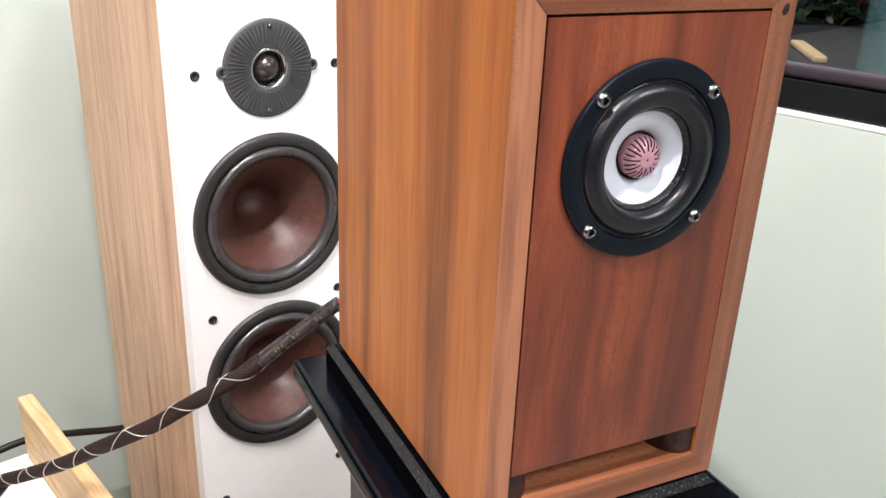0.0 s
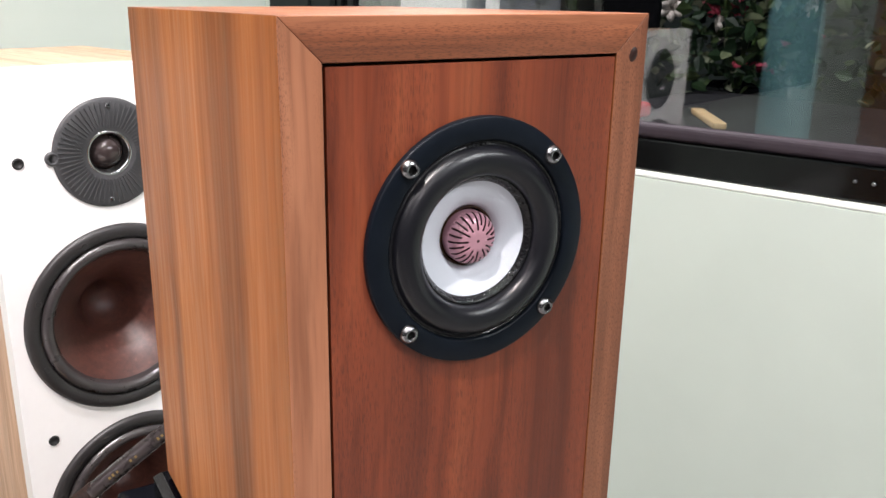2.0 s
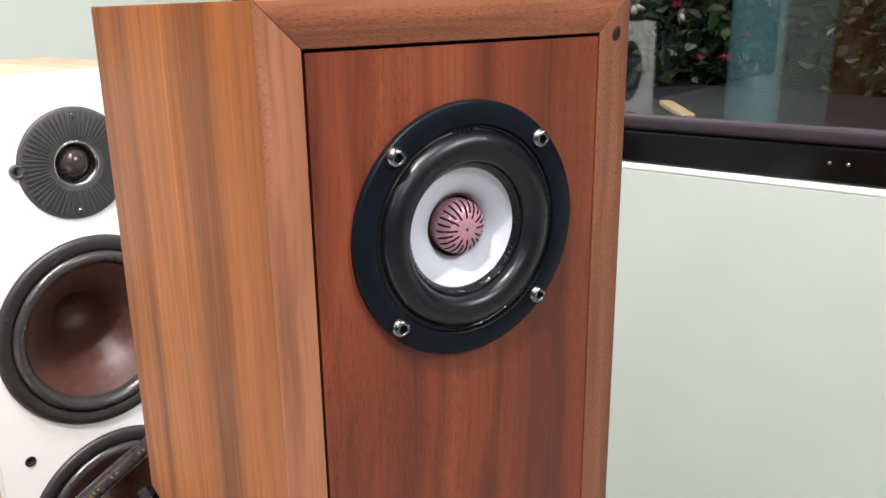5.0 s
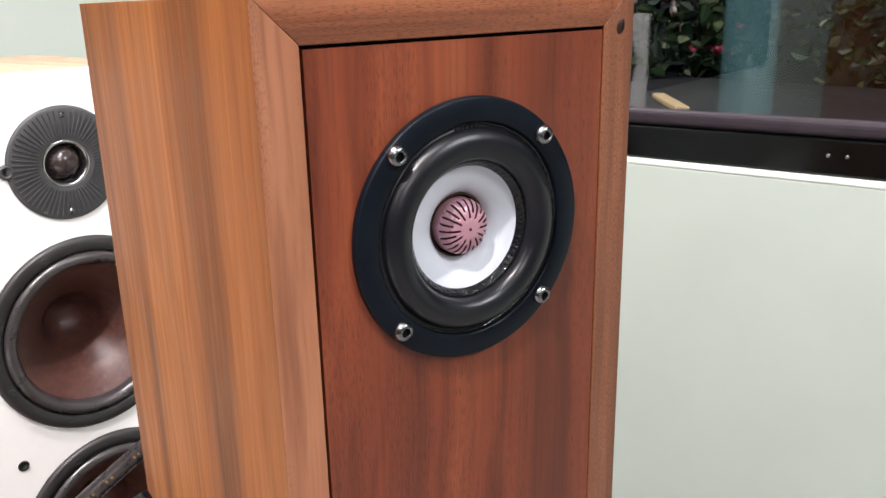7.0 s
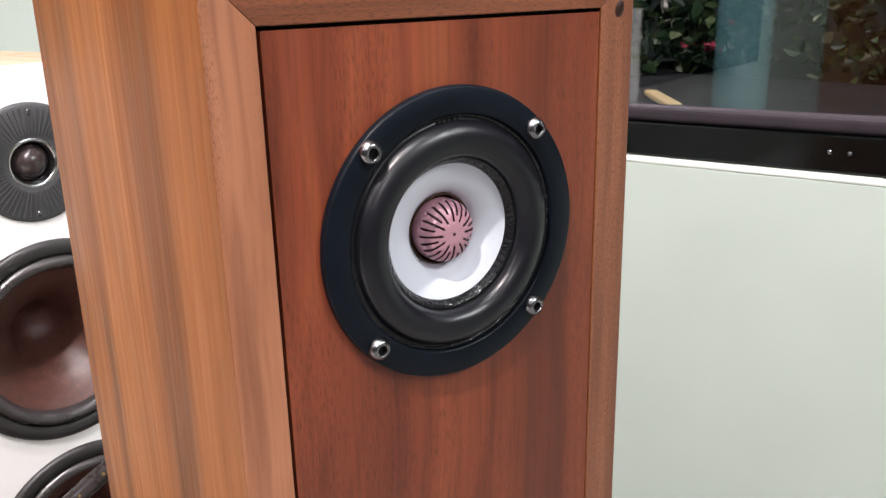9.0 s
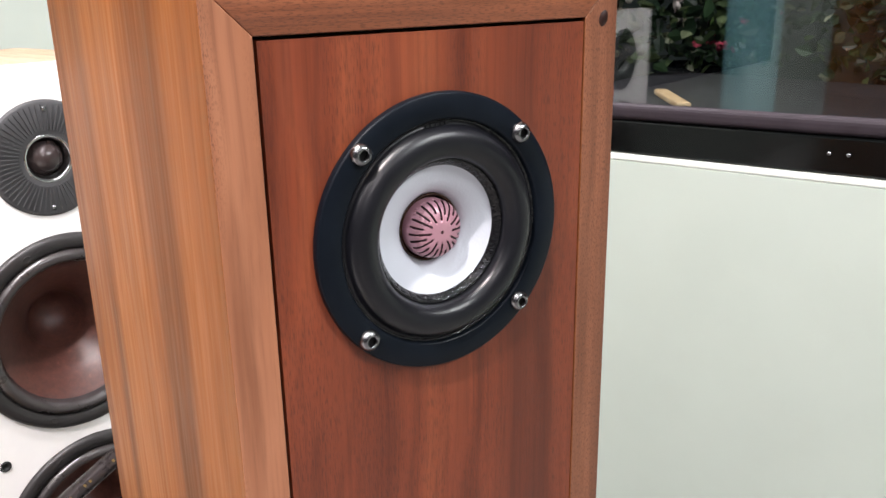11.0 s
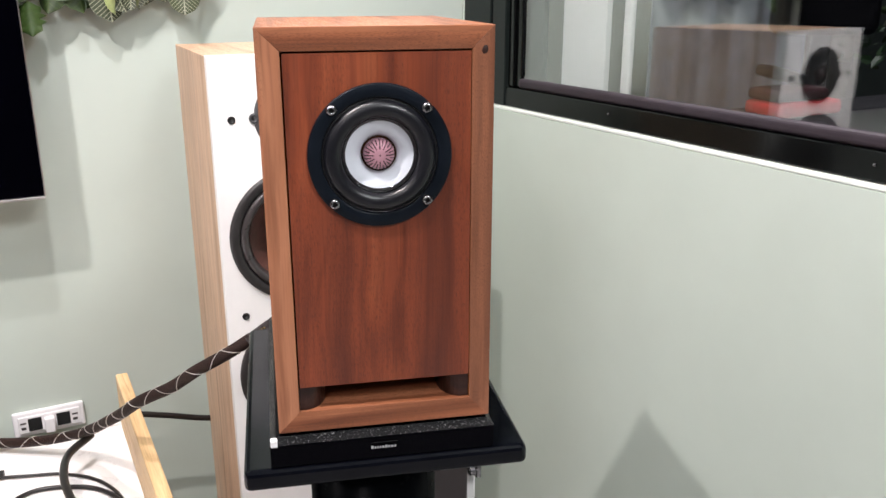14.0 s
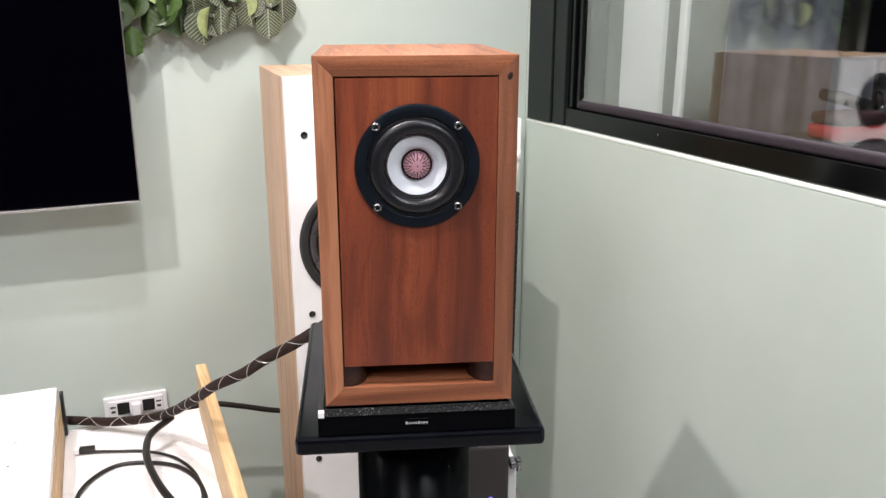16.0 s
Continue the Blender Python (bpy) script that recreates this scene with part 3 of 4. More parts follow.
part("polished_top", box(px0 + 0.0052, px1 - 0.0057, py0 + 0.0052, py1 - 0.0067, ph, ph + 0.0001), M_GRANITE, plinth)
part("chamfer", finish(cb), M_CHAMFER, plinth, "rough chamfered edge with sparkle flecks in its colour")
marks = [(-0.0125, 0.0024), (-0.0097, 0.0018), (-0.0075, 0.0016), (-0.0055, 0.0016), (-0.0035, 0.002), (-0.0011, 0.0022), (0.0015, 0.0018), (0.0037, 0.0024), (0.0065, 0.0018)]
part("name_mark", join(*[box(x - 0.0005, x + w - 0.0011, py0 - 0.0004, py0 - 0.0001, 0.0095, 0.0095 + (0.0026 if i in (0, 5) else 0.0018)) for i, (x, w) in enumerate(marks)]), M_PRINT, plinth, "small white printed mark")
part("fine_line", box(-0.0125, 0.0085, py0 - 0.0004, py0 - 0.0001, 0.0148, 0.0151), M_HEX, plinth)
part("paper_tag", box(px0 + 0.0005, px0 + 0.006, py0 - 0.0006, py0 + 0.005, ph - 0.0068, ph - 0.0005, 0.0008), M_CHIP, plinth, "chipped pale corner")

stand = thing("speaker_stand", pose(0, -0.004, 0.0), "black lacquered speaker stand with square top plate", "speaker stand")
part("top_plate", box(-0.1155, 0.1185, -0.006, 0.29, 0.7205, 0.7387, 0.005, 3), M_PLATE, stand, "black plate with rounded edges")
part("column", lathe([(0.0, FL + 0.0302), (0.062, FL + 0.0302), (0.062, 0.7203), (0.0, 0.7203)], 48), M_COLUMN, stand, m=pose(0.002, 0.135, 0, 90) @ Matrix.Diagonal((1, 1, -1, 1)))
part("base_plate", box(-0.14, 0.14, -0.03, 0.32, FL, FL + 0.03, 0.004), M_PLATE, stand)

# ---- white tower loudspeaker ----
TX, TY, TW, TH, TA = -0.0495, 0.5845, 0.11, 1.01, 12.0


def woofer(parent, z):
    w = part("woofer", lathe([(0.084, 0.004), (0.084, -0.003), (0.0855, -0.0052), (0.0955, -0.0052), (0.098, -0.003), (0.0985, 0.0)], 96), M_BASKET, parent, "black ringed woofer", pose(0, 0, z))
    part("surround", lathe([(0.0842, 0.001)] + arc(0.0838, 0.071, -0.0005, 0.0075, 12) + [(0.0695, 0.003)], 96), M_SURROUND, w, "dark grey rubber surround")
    part("cone", lathe([(0.0697, 0.002), (0.062, 0.0075), (0.054, 0.0145), (0.046, 0.0225), (0.039, 0.031), (0.033, 0.039), (0.0295, 0.0455)], 96), M_WOOFER, w, "reddish brown wood fibre cone")
    # Same brown as the cone; the extra depth is there to shade it.
    part("dust_cap", lathe([(0.0296, 0.0445), (0.0285, 0.0475), (0.0255, 0.055), (0.021, 0.063), (0.0145, 0.0695), (0.007, 0.0735), (0.0, 0.0745)], 64), M_WOOFER, w, "brown concave centre cap, sunk deep so shade darkens it")
    for i in range(8):
        a = math.pi / 8 + i * math.pi / 4
        part("screw", lathe([(0.0, -0.0045), (0.0022, -0.0045), (0.0024, -0.0055), (0.0034, -0.0055), (0.0036, -0.005)], 12), M_BASKET, w, m=pose(0.0895 * math.cos(a), 0, 0.0895 * math.sin(a)))
    return w


def tower_speaker():
    t = thing("tower_speaker", pose(TX, TY, 0, 0, 0, TA), "tall floor-standing loudspeaker, white front, light oak sides", "loudspeaker")
    D = 0.335
    part("side_panel", box(-TW, -TW + 0.018, 0.0205, D, FL + 0.02, TH, 0.0008), M_OAK, t, "light oak veneered side")
    part("side_panel", box(TW - 0.018, TW, 0.0205, D, FL + 0.02, TH, 0.0008), M_OAK, t)
    part("top_panel", box(-TW + 0.0182, TW - 0.0182, 0.0205, D, TH - 0.018, TH - 0.0002, 0.0004), M_OAK_TOP, t, "light oak top")
    part("back_panel", box(-TW + 0.0182, TW - 0.0182, D - 0.02, D - 0.001, FL + 0.02, TH - 0.0182), M_OAK, t)
    part("base", box(-TW - 0.01, TW + 0.01, -0.01, D + 0.01, FL, FL + 0.0195, 0.003), M_PLATE, t)
    zs = (TH, 0.866, 0.648, 0.436)
    for (z1, z0), (cz, r) in zip(zip(zs, zs[1:]), ((0.926, 0.036), (0.755, 0.086), (0.543, 0.086))):
        part("front_panel", holed(-TW, TW, z0, z1, 0, 0.02, 0, cz, r), M_WHITE, t, "smooth white front panel")
    part("front_panel", box(-TW, TW, 0, 0.02, FL + 0.02, 0.436), M_WHITE, t)
    part("liner", box(-TW + 0.0182, TW - 0.0182, 0.1, 0.105, FL + 0.03, TH - 0.019), M_DARK, t)
    woofer(t, 0.755)
    woofer(t, 0.543)
    tw = part("tweeter", lathe([(0.0, 0.02), (0.02, 0.02), (0.02, 0.002), (0.0215, -0.0026), (0.0225, -0.003), (0.051, -0.003), (0.0533, -0.0018), (0.0535, 0.0)], 96), M_TWEET, t, "grey ribbed tweeter plate", pose(0, 0, 0.926))
    ribs = []
    for i in range(60):
        a = 2 * math.pi * i / 60
        b = box(0.026, 0.0495, -0.0042, -0.0028, -0.0005, 0.0005)
        bmesh.ops.rotate(b, verts=b.verts[:], cent=(0, 0, 0), matrix=Matrix.Rotation(a, 3, "Y"))
        ribs.append(b)
    part("ribs", join(*ribs), M_TWEET, tw)
    for s in (-1, 1):
        lug = part("lug", lathe([(0.0035, 0.0), (0.0036, -0.003), (0.006, -0.0034), (0.0068, -0.002), (0.0068, 0.0)], 24), M_TWEET, tw, m=pose(s * 0.0535, 0, 0))
        part("screw", lathe([(0.0, -0.001), (0.0036, -0.001)], 16), M_DARK, lug)
        part("screw", lathe([(0.0, -0.0042), (0.0022, -0.0042), (0.0026, -0.003)], 16), M_SCREW, tw, m=pose(0.002 * s, 0, s * 0.0455))
    part("ring", lathe([(0.017, 0.006), (0.0185, -0.001), (0.0205, -0.0038), (0.022, -0.003)], 64), M_CHROME, tw, "bright ring round the dome")
    part("dome", lathe([(0.0165, 0.006), (0.0145, 0.003), (0.013, -0.0005), (0.0105, -0.0042), (0.007, -0.0068), (0.0035, -0.008), (0.0, -0.0084)], 48), M_DOME, tw, "shiny dark soft dome")
    for s in (-1, 1):
        for z in (0.925, 0.641, 0.384, 0.1):
            part("grille_socket", lathe([(0.0, -0.0002), (0.0032, -0.0002), (0.0034, -0.0011), (0.005, -0.0011), (0.0054, 0.0)], 20), M_DARK, t, "black grille socket", pose(s * 0.0835, 0, z))
    for ob in t.children:
        if ob.name.startswith(("side_panel", "top_panel", "back_panel")):
            for v in ob.data.vertices:
                v.co.z -= 0.028 * v.co.y * max(0.0, v.co.z / TH)
    return t


tower_speaker()

# ---- television on the back wall ----
tv = thing("television", ROOM, "large black flat television with thin silver edge", "television")
part("screen", box(-1.5, -0.2, 0.92, 0.934, 0.77, 1.53, 0.002), M_SCREEN, tv, "glossy black screen, switched off")
part("bezel", join(box(-1.501, -0.1985, 0.9175, 0.94, 0.7655, 0.7698, 0.001), box(-0.1996, -0.1975, 0.9175, 0.94, 0.7702, 1.53, 0.0006)), M_SILVER, tv, "thin silver edge strip")
part("casing", box(-1.46, -0.24, 0.9345, 0.965, 0.81, 1.49, 0.006), M_FRAME, tv)
part("wall_mount", box(-1.0, -0.7, 0.9655, 1.0235, 1.0, 1.3, 0.004), M_FRAME, tv)

# ---- wall socket ----
sock = thing("wall_socket", ROOM @ pose(-0.2435, BW, 0.327), "white double data socket plate on the wall", "socket")
part("plate", box(-0.0605, 0.0605, -0.009, -0.0003, -0.024, 0.024, 0.003), M_PLASTIC, sock)
part("inner_plate", box(-0.052, 0.052, -0.0125, -0.0092, -0.0165, 0.0165, 0.0015), M_PLASTIC, sock)
for x in (-0.024, 0.024):
    part("jack", box(x - 0.0115, x + 0.0115, -0.0135, -0.0122, -0.013, 0.012, 0.0005), M_DARK, sock, "open black jack")
part("plug", box(-0.0085, 0.0085, -0.024, -0.0123, -0.019, 0.01, 0.002), M_PLASTIC, sock, "pale plug")
for x in (-0.0435, 0.0435):
    part("latch", join(box(x - 0.005, x + 0.005, -0.0132, -0.0124, 0.003, 0.006), box(x - 0.004, x + 0.004, -0.0132, -0.0124, -0.008, -0.003)), M_SURROUND, sock, "small grey icon bars")

# ---- white console with an open tray ----
con = thing("console", ROOM, "low white console with pine edges and open tray", "console")
part("top", box(-1.5, -0.366, 0.05, 0.806, 0.462, 0.484, 0.0015), M_LACQUER, con, "white laminate top")
part("side_board", box(-0.382, -0.364, 0.06, 0.79, FL + 0.03, 0.4615, 0.001), M_PINE, con, "pine board edge")
part("side_board", box(-0.137, -0.118, 0.0, 0.815, FL + 0.03, 0.484, 0.0025), M_PINE, con, "pine side board standing above the tray")
part("tray", box(-0.3635, -0.1375, 0.02, 0.806, 0.38, 0.395, 0.001), M_LACQUER, con, "white tray floor")
part("back_board", box(-0.3635, -0.1375, 0.8065, 0.812, FL + 0.03, 0.398), M_LACQUER, con)
part("front_board", box(-1.5, -0.1375, 0.0, 0.018, FL + 0.03, 0.461), M_LACQUER, con)
part("plinth_board", box(-1.48, -0.11, 0.03, 0.8, FL, FL + 0.0298), M_DARK, con)
part("far_side", box(-1.5, -1.482, 0.02, 0.8, FL + 0.03, 0.4615), M_PINE, con)
for a, b in ((-0.42, 0.62), (-0.425, 0.55), (-0.44, 0.47)):
    part("vent_dot", box(a, a + 0.004, b, b + 0.003, 0.4842, 0.4846), M_HEX, con)
part("black_fin", box(-0.3635, -0.358, 0.79, 0.808, 0.398, 0.475, 0.001), M_CORD, con, "black upright strip")

# ---- cables ----
spine = smooth_path([(-0.66, 0.70, 0.412), (-0.57, 0.69, 0.412), (-0.48, 0.665, 0.418), (-0.39, 0.615, 0.452), (-0.317, 0.513, 0.526), (-0.27, 0.455, 0.577), (-0.225, 0.425, 0.608), (-0.189, 0.402, 0.639), (-0.147, 0.386, 0.667), (-0.118, 0.382, 0.686)], 12)
cable = thing("speaker_cable", Matrix(), "thick brown braided loudspeaker cable with silver threads", "cable")
part("sleeve", tube(spine, 0.0078, 14), M_BRAID, cable)
fr = frames_along(spine)
run = [0.0]
for (p, _, _), (q, _, _) in zip(fr, fr[1:]):
    run.append(run[-1] + (q - p).length)
for hand_ in (1, -1):
    dense = []
    for i in range(len(fr) - 1):
        for k in range(4):
            t = k / 4
            p, s, u = (fr[i][j].lerp(fr[i + 1][j], t) for j in range(3))
            a = hand_ * 2 * math.pi * (run[i] + (run[i + 1] - run[i]) * t) / 0.062 + (0.4 if hand_ > 0 else 2.2)
            dense.append(p + 0.0079 * (math.cos(a) * s + math.sin(a) * u))
    part("thread", tube(dense, 0.00048, 5), M_THREAD, cable, "thin silver thread")
tip = smooth_path([(-0.121, 0.3825, 0.684), (-0.1, 0.379, 0.7), (-0.07, 0.374, 0.722), (-0.045, 0.366, 0.742)], 8)
part("shrink_tube", tube(tip, 0.0086, 14, 0.8), M_SHRINK, cable, "dark grey shrink tube")
for k in (4, 5, 6, 9, 10, 15, 16):
    p_ = tip[min(len(tip) - 1, 2 + k)].lerp(tip[min(len(tip) - 1, 3 + k)], 0.5)
    part("print", box(-0.0009, 0.0009, -0.0002, 0.0002, -0.001, 0.001 + 0.0004 * (k % 2)), M_GOLD, cable, m=Matrix.Translation(p_ + Vector((-0.003, -0.0079, 0.0022))) @ Matrix.Rotation(-0.7, 4, "Y") @ Matrix.Rotation(-0.25, 4, "X"))
part("red_lead", tube(smooth_path([(-0.047, 0.366, 0.741), (-0.035, 0.35, 0.765), (-0.025, 0.32, 0.8), (-0.012, 0.25, 0.82)], 8), 0.0016, 8), M_RED, cable, "thin red lead")
part("black_lead", tube(smooth_path([(-0.047, 0.367, 0.74), (-0.03, 0.36, 0.75), (0.0, 0.32, 0.78), (0.012, 0.25, 0.82)], 8), 0.0024, 8), M_CORD, cable)


def cord(name, pts, r, label, cat="cable"):
    ob = part(name, tube(smooth_path(pts, 8), r, 8), M_CORD)
    return tagged(ob, label, cat)


def R3(*rows):
    return [tuple(room(*r)) for r in rows]


net = thing("network_cable", Matrix(), "thin flat black network cable lying on the tray", "cable")
part("cord", tube(smooth_path(R3((-0.318, 0.715, 0.399), (-0.28, 0.702, 0.3985), (-0.235, 0.684, 0.3985), (-0.19, 0.64, 0.3985), (-0.166, 0.57, 0.3985), (-0.17, 0.48, 0.3985), (-0.22, 0.4, 0.3985)), 8), 0.0032, 8, 0.7), M_CORD, net)
part("plug", box(-0.014, 0.01, -0.006, 0.006, -0.003, 0.006, 0.001), M_CORD, net, "black plug", ROOM @ pose(-0.325, 0.717, 0.4015, 0, 0, -8))
part("contact", box(-0.022, -0.0145, -0.005, 0.005, -0.003, 0.005, 0.0005), M_PLASTIC, net, "clear plug tip", ROOM @ pose(-0.325, 0.717, 0.4015, 0, 0, -8))
cord("tray_cable", R3((-0.16, 0.42, 0.399), (-0.163, 0.54, 0.399), (-0.185, 0.605, 0.399), (-0.225, 0.64, 0.399), (-0.285, 0.653, 0.399), (-0.335, 0.6, 0.399), (-0.35, 0.5, 0.399)), 0.0035, "thin black cable looped on the white tray")
cord("mains_cable", R3((-0.19, 0.7, 0.445), (-0.225, 0.665, 0.44), (-0.236, 0.61, 0.445), (-0.236, 0.55, 0.45), (-0.225, 0.48, 0.45), (-0.2, 0.4, 0.44), (-0.19, 0.33, 0.41)), 0.0058, "thick black cord bending down from the braided cable")
cord("black_cable", [(-0.56, 0.765, 0.24), (-0.49, 0.79, 0.31), (-0.43, 0.81, 0.352), (-0.36, 0.835, 0.36), (-0.3, 0.855, 0.343), (-0.24, 0.88, 0.318), (-0.18, 0.905, 0.3)], 0.0055, "black cable running behind the tower loudspeaker")

# ---- dark device behind the stand ----
dev = thing("power_box", pose(0.09, 0.35, 0), "dark brown upright electronics box with blue light", "electronics")
part("casing", box(-0.075, 0.06, 0.0, 0.16, FL, 0.515, 0.004), M_DEVICE, dev)
part("side_rail", box(0.061, 0.075, 0.02, 0.15, FL, 0.47, 0.003), M_PLASTIC, dev, "pale side rail")
part("knob", join(box(0.0605, 0.073, -0.002, 0.02, 0.478, 0.488, 0.003), box(0.07, 0.078, -0.002, 0.012, 0.474, 0.492, 0.002)), M_SCREW, dev, "small metal thumb screw")
part("led", lathe([(0.0, -0.002), (0.003, -0.0015), (0.0035, 0.0)], 12), M_LED, dev, "blue light", pose(0.034, 0, 0.431))


# ---- ribbed hose hanging in the corner ----
hose = thing("ribbed_hose", Matrix(), "black ribbed cable hose hanging in the corner", "hose")
h0, h1 = room(0.585, 0.99, 0.7), room(0.578, 0.985, 0.3)
ribs_ = []
for i in range(46):
    c = h0.lerp(h1, i / 45)
    ribs_.append(lathe([(0.004, -0.006), (0.0085, -0.004), (0.0085, 0.002), (0.004, 0.0045)], 12))
    bmesh.ops.transform(ribs_[-1], verts=ribs_[-1].verts[:], matrix=Matrix.Translation(c) @ Matrix.Rotation(math.pi / 2, 4, "X"))
part("ribs", join(*ribs_), M_CORD, hose)
part("sleeve", tube([room(0.588, 0.992, 0.866), room(0.587, 0.991, 0.79), room(0.586, 0.99, 0.712)], 0.006, 12), M_EDGE, hose, "pale green upper sleeve")
part("collar", tube([room(0.587, 0.991, 0.798), room(0.587, 0.991, 0.772)], 0.0076, 12), M_PLASTIC, hose, "white collar")
part("core", tube([h0, h0.lerp(h1, 0.5), h1], 0.0045, 8), M_PLASTIC, hose, "pale inner tube")


# ---- leaves ----
def leaf_mesh(name, length, width, cup, mat, nx=4, ny=7):
    bm = bmesh.new()
    rows = []
    for j in range(ny + 1):
        t = j / ny
        w = width * (math.sin(math.pi * t ** 0.9) ** 0.5) * 0.58 if 0 < t < 1 else 0.0006
        rows.append([bm.verts.new((w * (2 * i / nx - 1), length * t, cup * abs(2 * i / nx - 1) ** 1.5 * w * 2 - 0.9 * cup * length * t * t * 0.6)) for i in range(nx + 1)])
    for a, b in zip(rows, rows[1:]):
        for i in range(nx):
            bm.faces.new((a[i], a[i + 1], b[i + 1], b[i]))
    finish(bm, True)
    me = bpy.data.meshes.new(name)
    bm.to_mesh(me)
    bm.free()
    me.materials.append(mat)
    return me


def leaf_material(name, green, vein, freq, amount):
    m, nt, b = material(name, green, 0.45)
    tc = nt.nodes.new("ShaderNodeTexCoord")
    sep = nt.nodes.new("ShaderNodeSeparateXYZ")
    nt.links.new(tc.outputs["Object"], sep.inputs[0])
    ax = maths(nt, "ABSOLUTE", sep.outputs[0])
    lane = maths(nt, "FRACT", maths(nt, "MULTIPLY", maths(nt, "SUBTRACT", sep.outputs[1], maths(nt, "MULTIPLY", ax, 0.9)), freq))
    side = maths(nt, "LESS_THAN", lane, 0.22)
    mid = maths(nt, "LESS_THAN", ax, 0.0008)
    line = maths(nt, "MAXIMUM", side, mid)
    info = nt.nodes.new("ShaderNodeObjectInfo")
    tone = ramp(nt, info.outputs["Random"], [(0.0, tuple(c * 0.6 for c in green)), (0.6, green), (1.0, tuple(c * 1.8 for c in green))])
    blot = noise_tex(nt, coords(nt), 120, 3.0)
    tone = mixed(nt, "MULTIPLY", 0.6, tone, ramp(nt, blot, [(0.3, (0.6, 0.6, 0.6)), (0.7, (1.2, 1.2, 1.1))]))
    nt.links.new(mixed(nt, "MIX", maths(nt, "MULTIPLY", line, amount), tone, vein), b.inputs["Base Color"])
    bump(nt, b, line, 0.3, 0.0008)
    b.inputs["Subsurface Weight"].default_value = 0.0
    return m


M_LEAF = leaf_material("veined_leaf", (0.04, 0.052, 0.026), (0.31, 0.32, 0.23), 190, 0.85)
M_LEAF2 = leaf_material("plain_leaf", (0.032, 0.062, 0.013), (0.075, 0.105, 0.03), 120, 0.4)
M_LEAF3 = leaf_material("pale_leaf", (0.3, 0.36, 0.16), (0.4, 0.44, 0.25), 120, 0.3)
L_VEIN = leaf_mesh("veined_leaf", 0.045, 0.038, 0.22, M_LEAF)
L_PLAIN = leaf_mesh("plain_leaf", 0.04, 0.033, 0.35, M_LEAF2)
L_LOBE = leaf_mesh("lobed_leaf", 0.046, 0.036, 0.25, M_LEAF2, 6, 12)
for v in L_LOBE.vertices:
    v.co.x *= 0.82 + 0.26 * math.cos(v.co.y * 680)
L_PALE = leaf_mesh("pale_leaf", 0.045, 0.032, 0.3, M_LEAF3)


def hanging_plant():
    rnd = random.Random(5)
    vine = thing("hanging_plant", ROOM, "artificial trailing plant with veined green leaves on the wall", "plant")
    for k in range(4):
        a0 = -0.17 + 0.075 * k
        pts = [Vector((a0 + 0.02 * math.sin(3 * t), 1.012 - 0.012 * t, 1.36 - 0.26 * t)) for t in (0, 0.25, 0.5, 0.75, 1.0)]
        part("stem", tube(smooth_path(pts, 4), 0.0018, 6), M_LEAF2, vine)

    def put(mesh, a, b, z, yaw, pitch, spin, s):
        ob = new("leaf", mesh)
        ob.parent = vine
        ob.matrix_basis = pose(a, b, z + 0.002, pitch, 0, yaw) @ pose(0, 0, 0, 0, spin, 0) @ Matrix.Scale(s, 4)

    for i in range(250):
        a = rnd.uniform(-0.21, 0.1)
        edge = 1.098 + 0.012 * math.sin(a * 31) + max(0.0, a) * 0.2
        z = edge + rnd.random() ** 1.3 * 0.27
        mesh = L_PLAIN if a < -0.09 and rnd.random() < 0.85 else rnd.choice((L_VEIN, L_VEIN, L_PLAIN, L_PALE))
        put(mesh, a, 1.012 - rnd.uniform(0.0, 0.028), z, rnd.uniform(-60, 60), rnd.uniform(-115, -50), rnd.uniform(-40, 40), rnd.uniform(0.8, 1.15))
    for mesh, a, b, z, yaw, pitch, spin, s in (
            (L_VEIN, -0.06, 0.985, 1.094, 8, -88, -6, 1.35), (L_VEIN, 0.061, 0.985, 1.096, -6, -90, 8, 1.22), (L_LOBE, -0.182, 0.985, 1.068, 10, -95, 12, 1.2),
            (L_PALE, -0.044, 0.978, 1.1, 70, -72, 0, 1.25), (L_VEIN, -0.024, 0.99, 1.102, -15, -92, 14, 1.15), (L_VEIN, 0.03, 0.992, 1.112, 20, -85, -5, 1.1),
            (L_PLAIN, -0.15, 0.988, 1.098, -15, -90, 15, 1.25), (L_PLAIN, -0.105, 0.99, 1.1, 25, -88, -8, 1.3), (L_PLAIN, -0.2, 0.988, 1.11, -25, -92, 5, 1.2),
            (L_VEIN, 0.09, 0.992, 1.118, -20, -86, 8, 1.1)):
        put(mesh, a, b, z, yaw, pitch, spin, s)


hanging_plant()

# ---- things in the room behind the window ----
M_SLATE = speckled("slate_table", (0.02, 0.0195, 0.022), 0.65, 0.2, 8, 300, 0.1, Specular_IOR_Level=0.25)
M_FABRIC = speckled("blue_grey_fabric", (0.32, 0.345, 0.41), 0.85, 0.2, 9, 500, 0.3)
M_BLACKCLOTH = speckled("black_mesh_cloth", (0.006, 0.006, 0.007), 0.6, 0.3, 20, 600, 0.3, Specular_IOR_Level=0.08)
M_REDCLOTH = speckled("red_fabric", (0.5, 0.012, 0.025), 0.6, 0.15, 30, 500, 0.2)

table = thing("display_table", ROOM, "dark slate grey table behind the window", "table")
part("tabletop", box(0.82, 2.05, -1.2, 0.95, 0.775, 0.8, 0.004), M_SLATE, table)
for a in (0.88, 1.99):
    for b in (-1.14, 0.89):
        part("leg", box(a - 0.03, a + 0.03, b - 0.03, b + 0.03, FL, 0.7745, 0.003), M_FRAME, table)
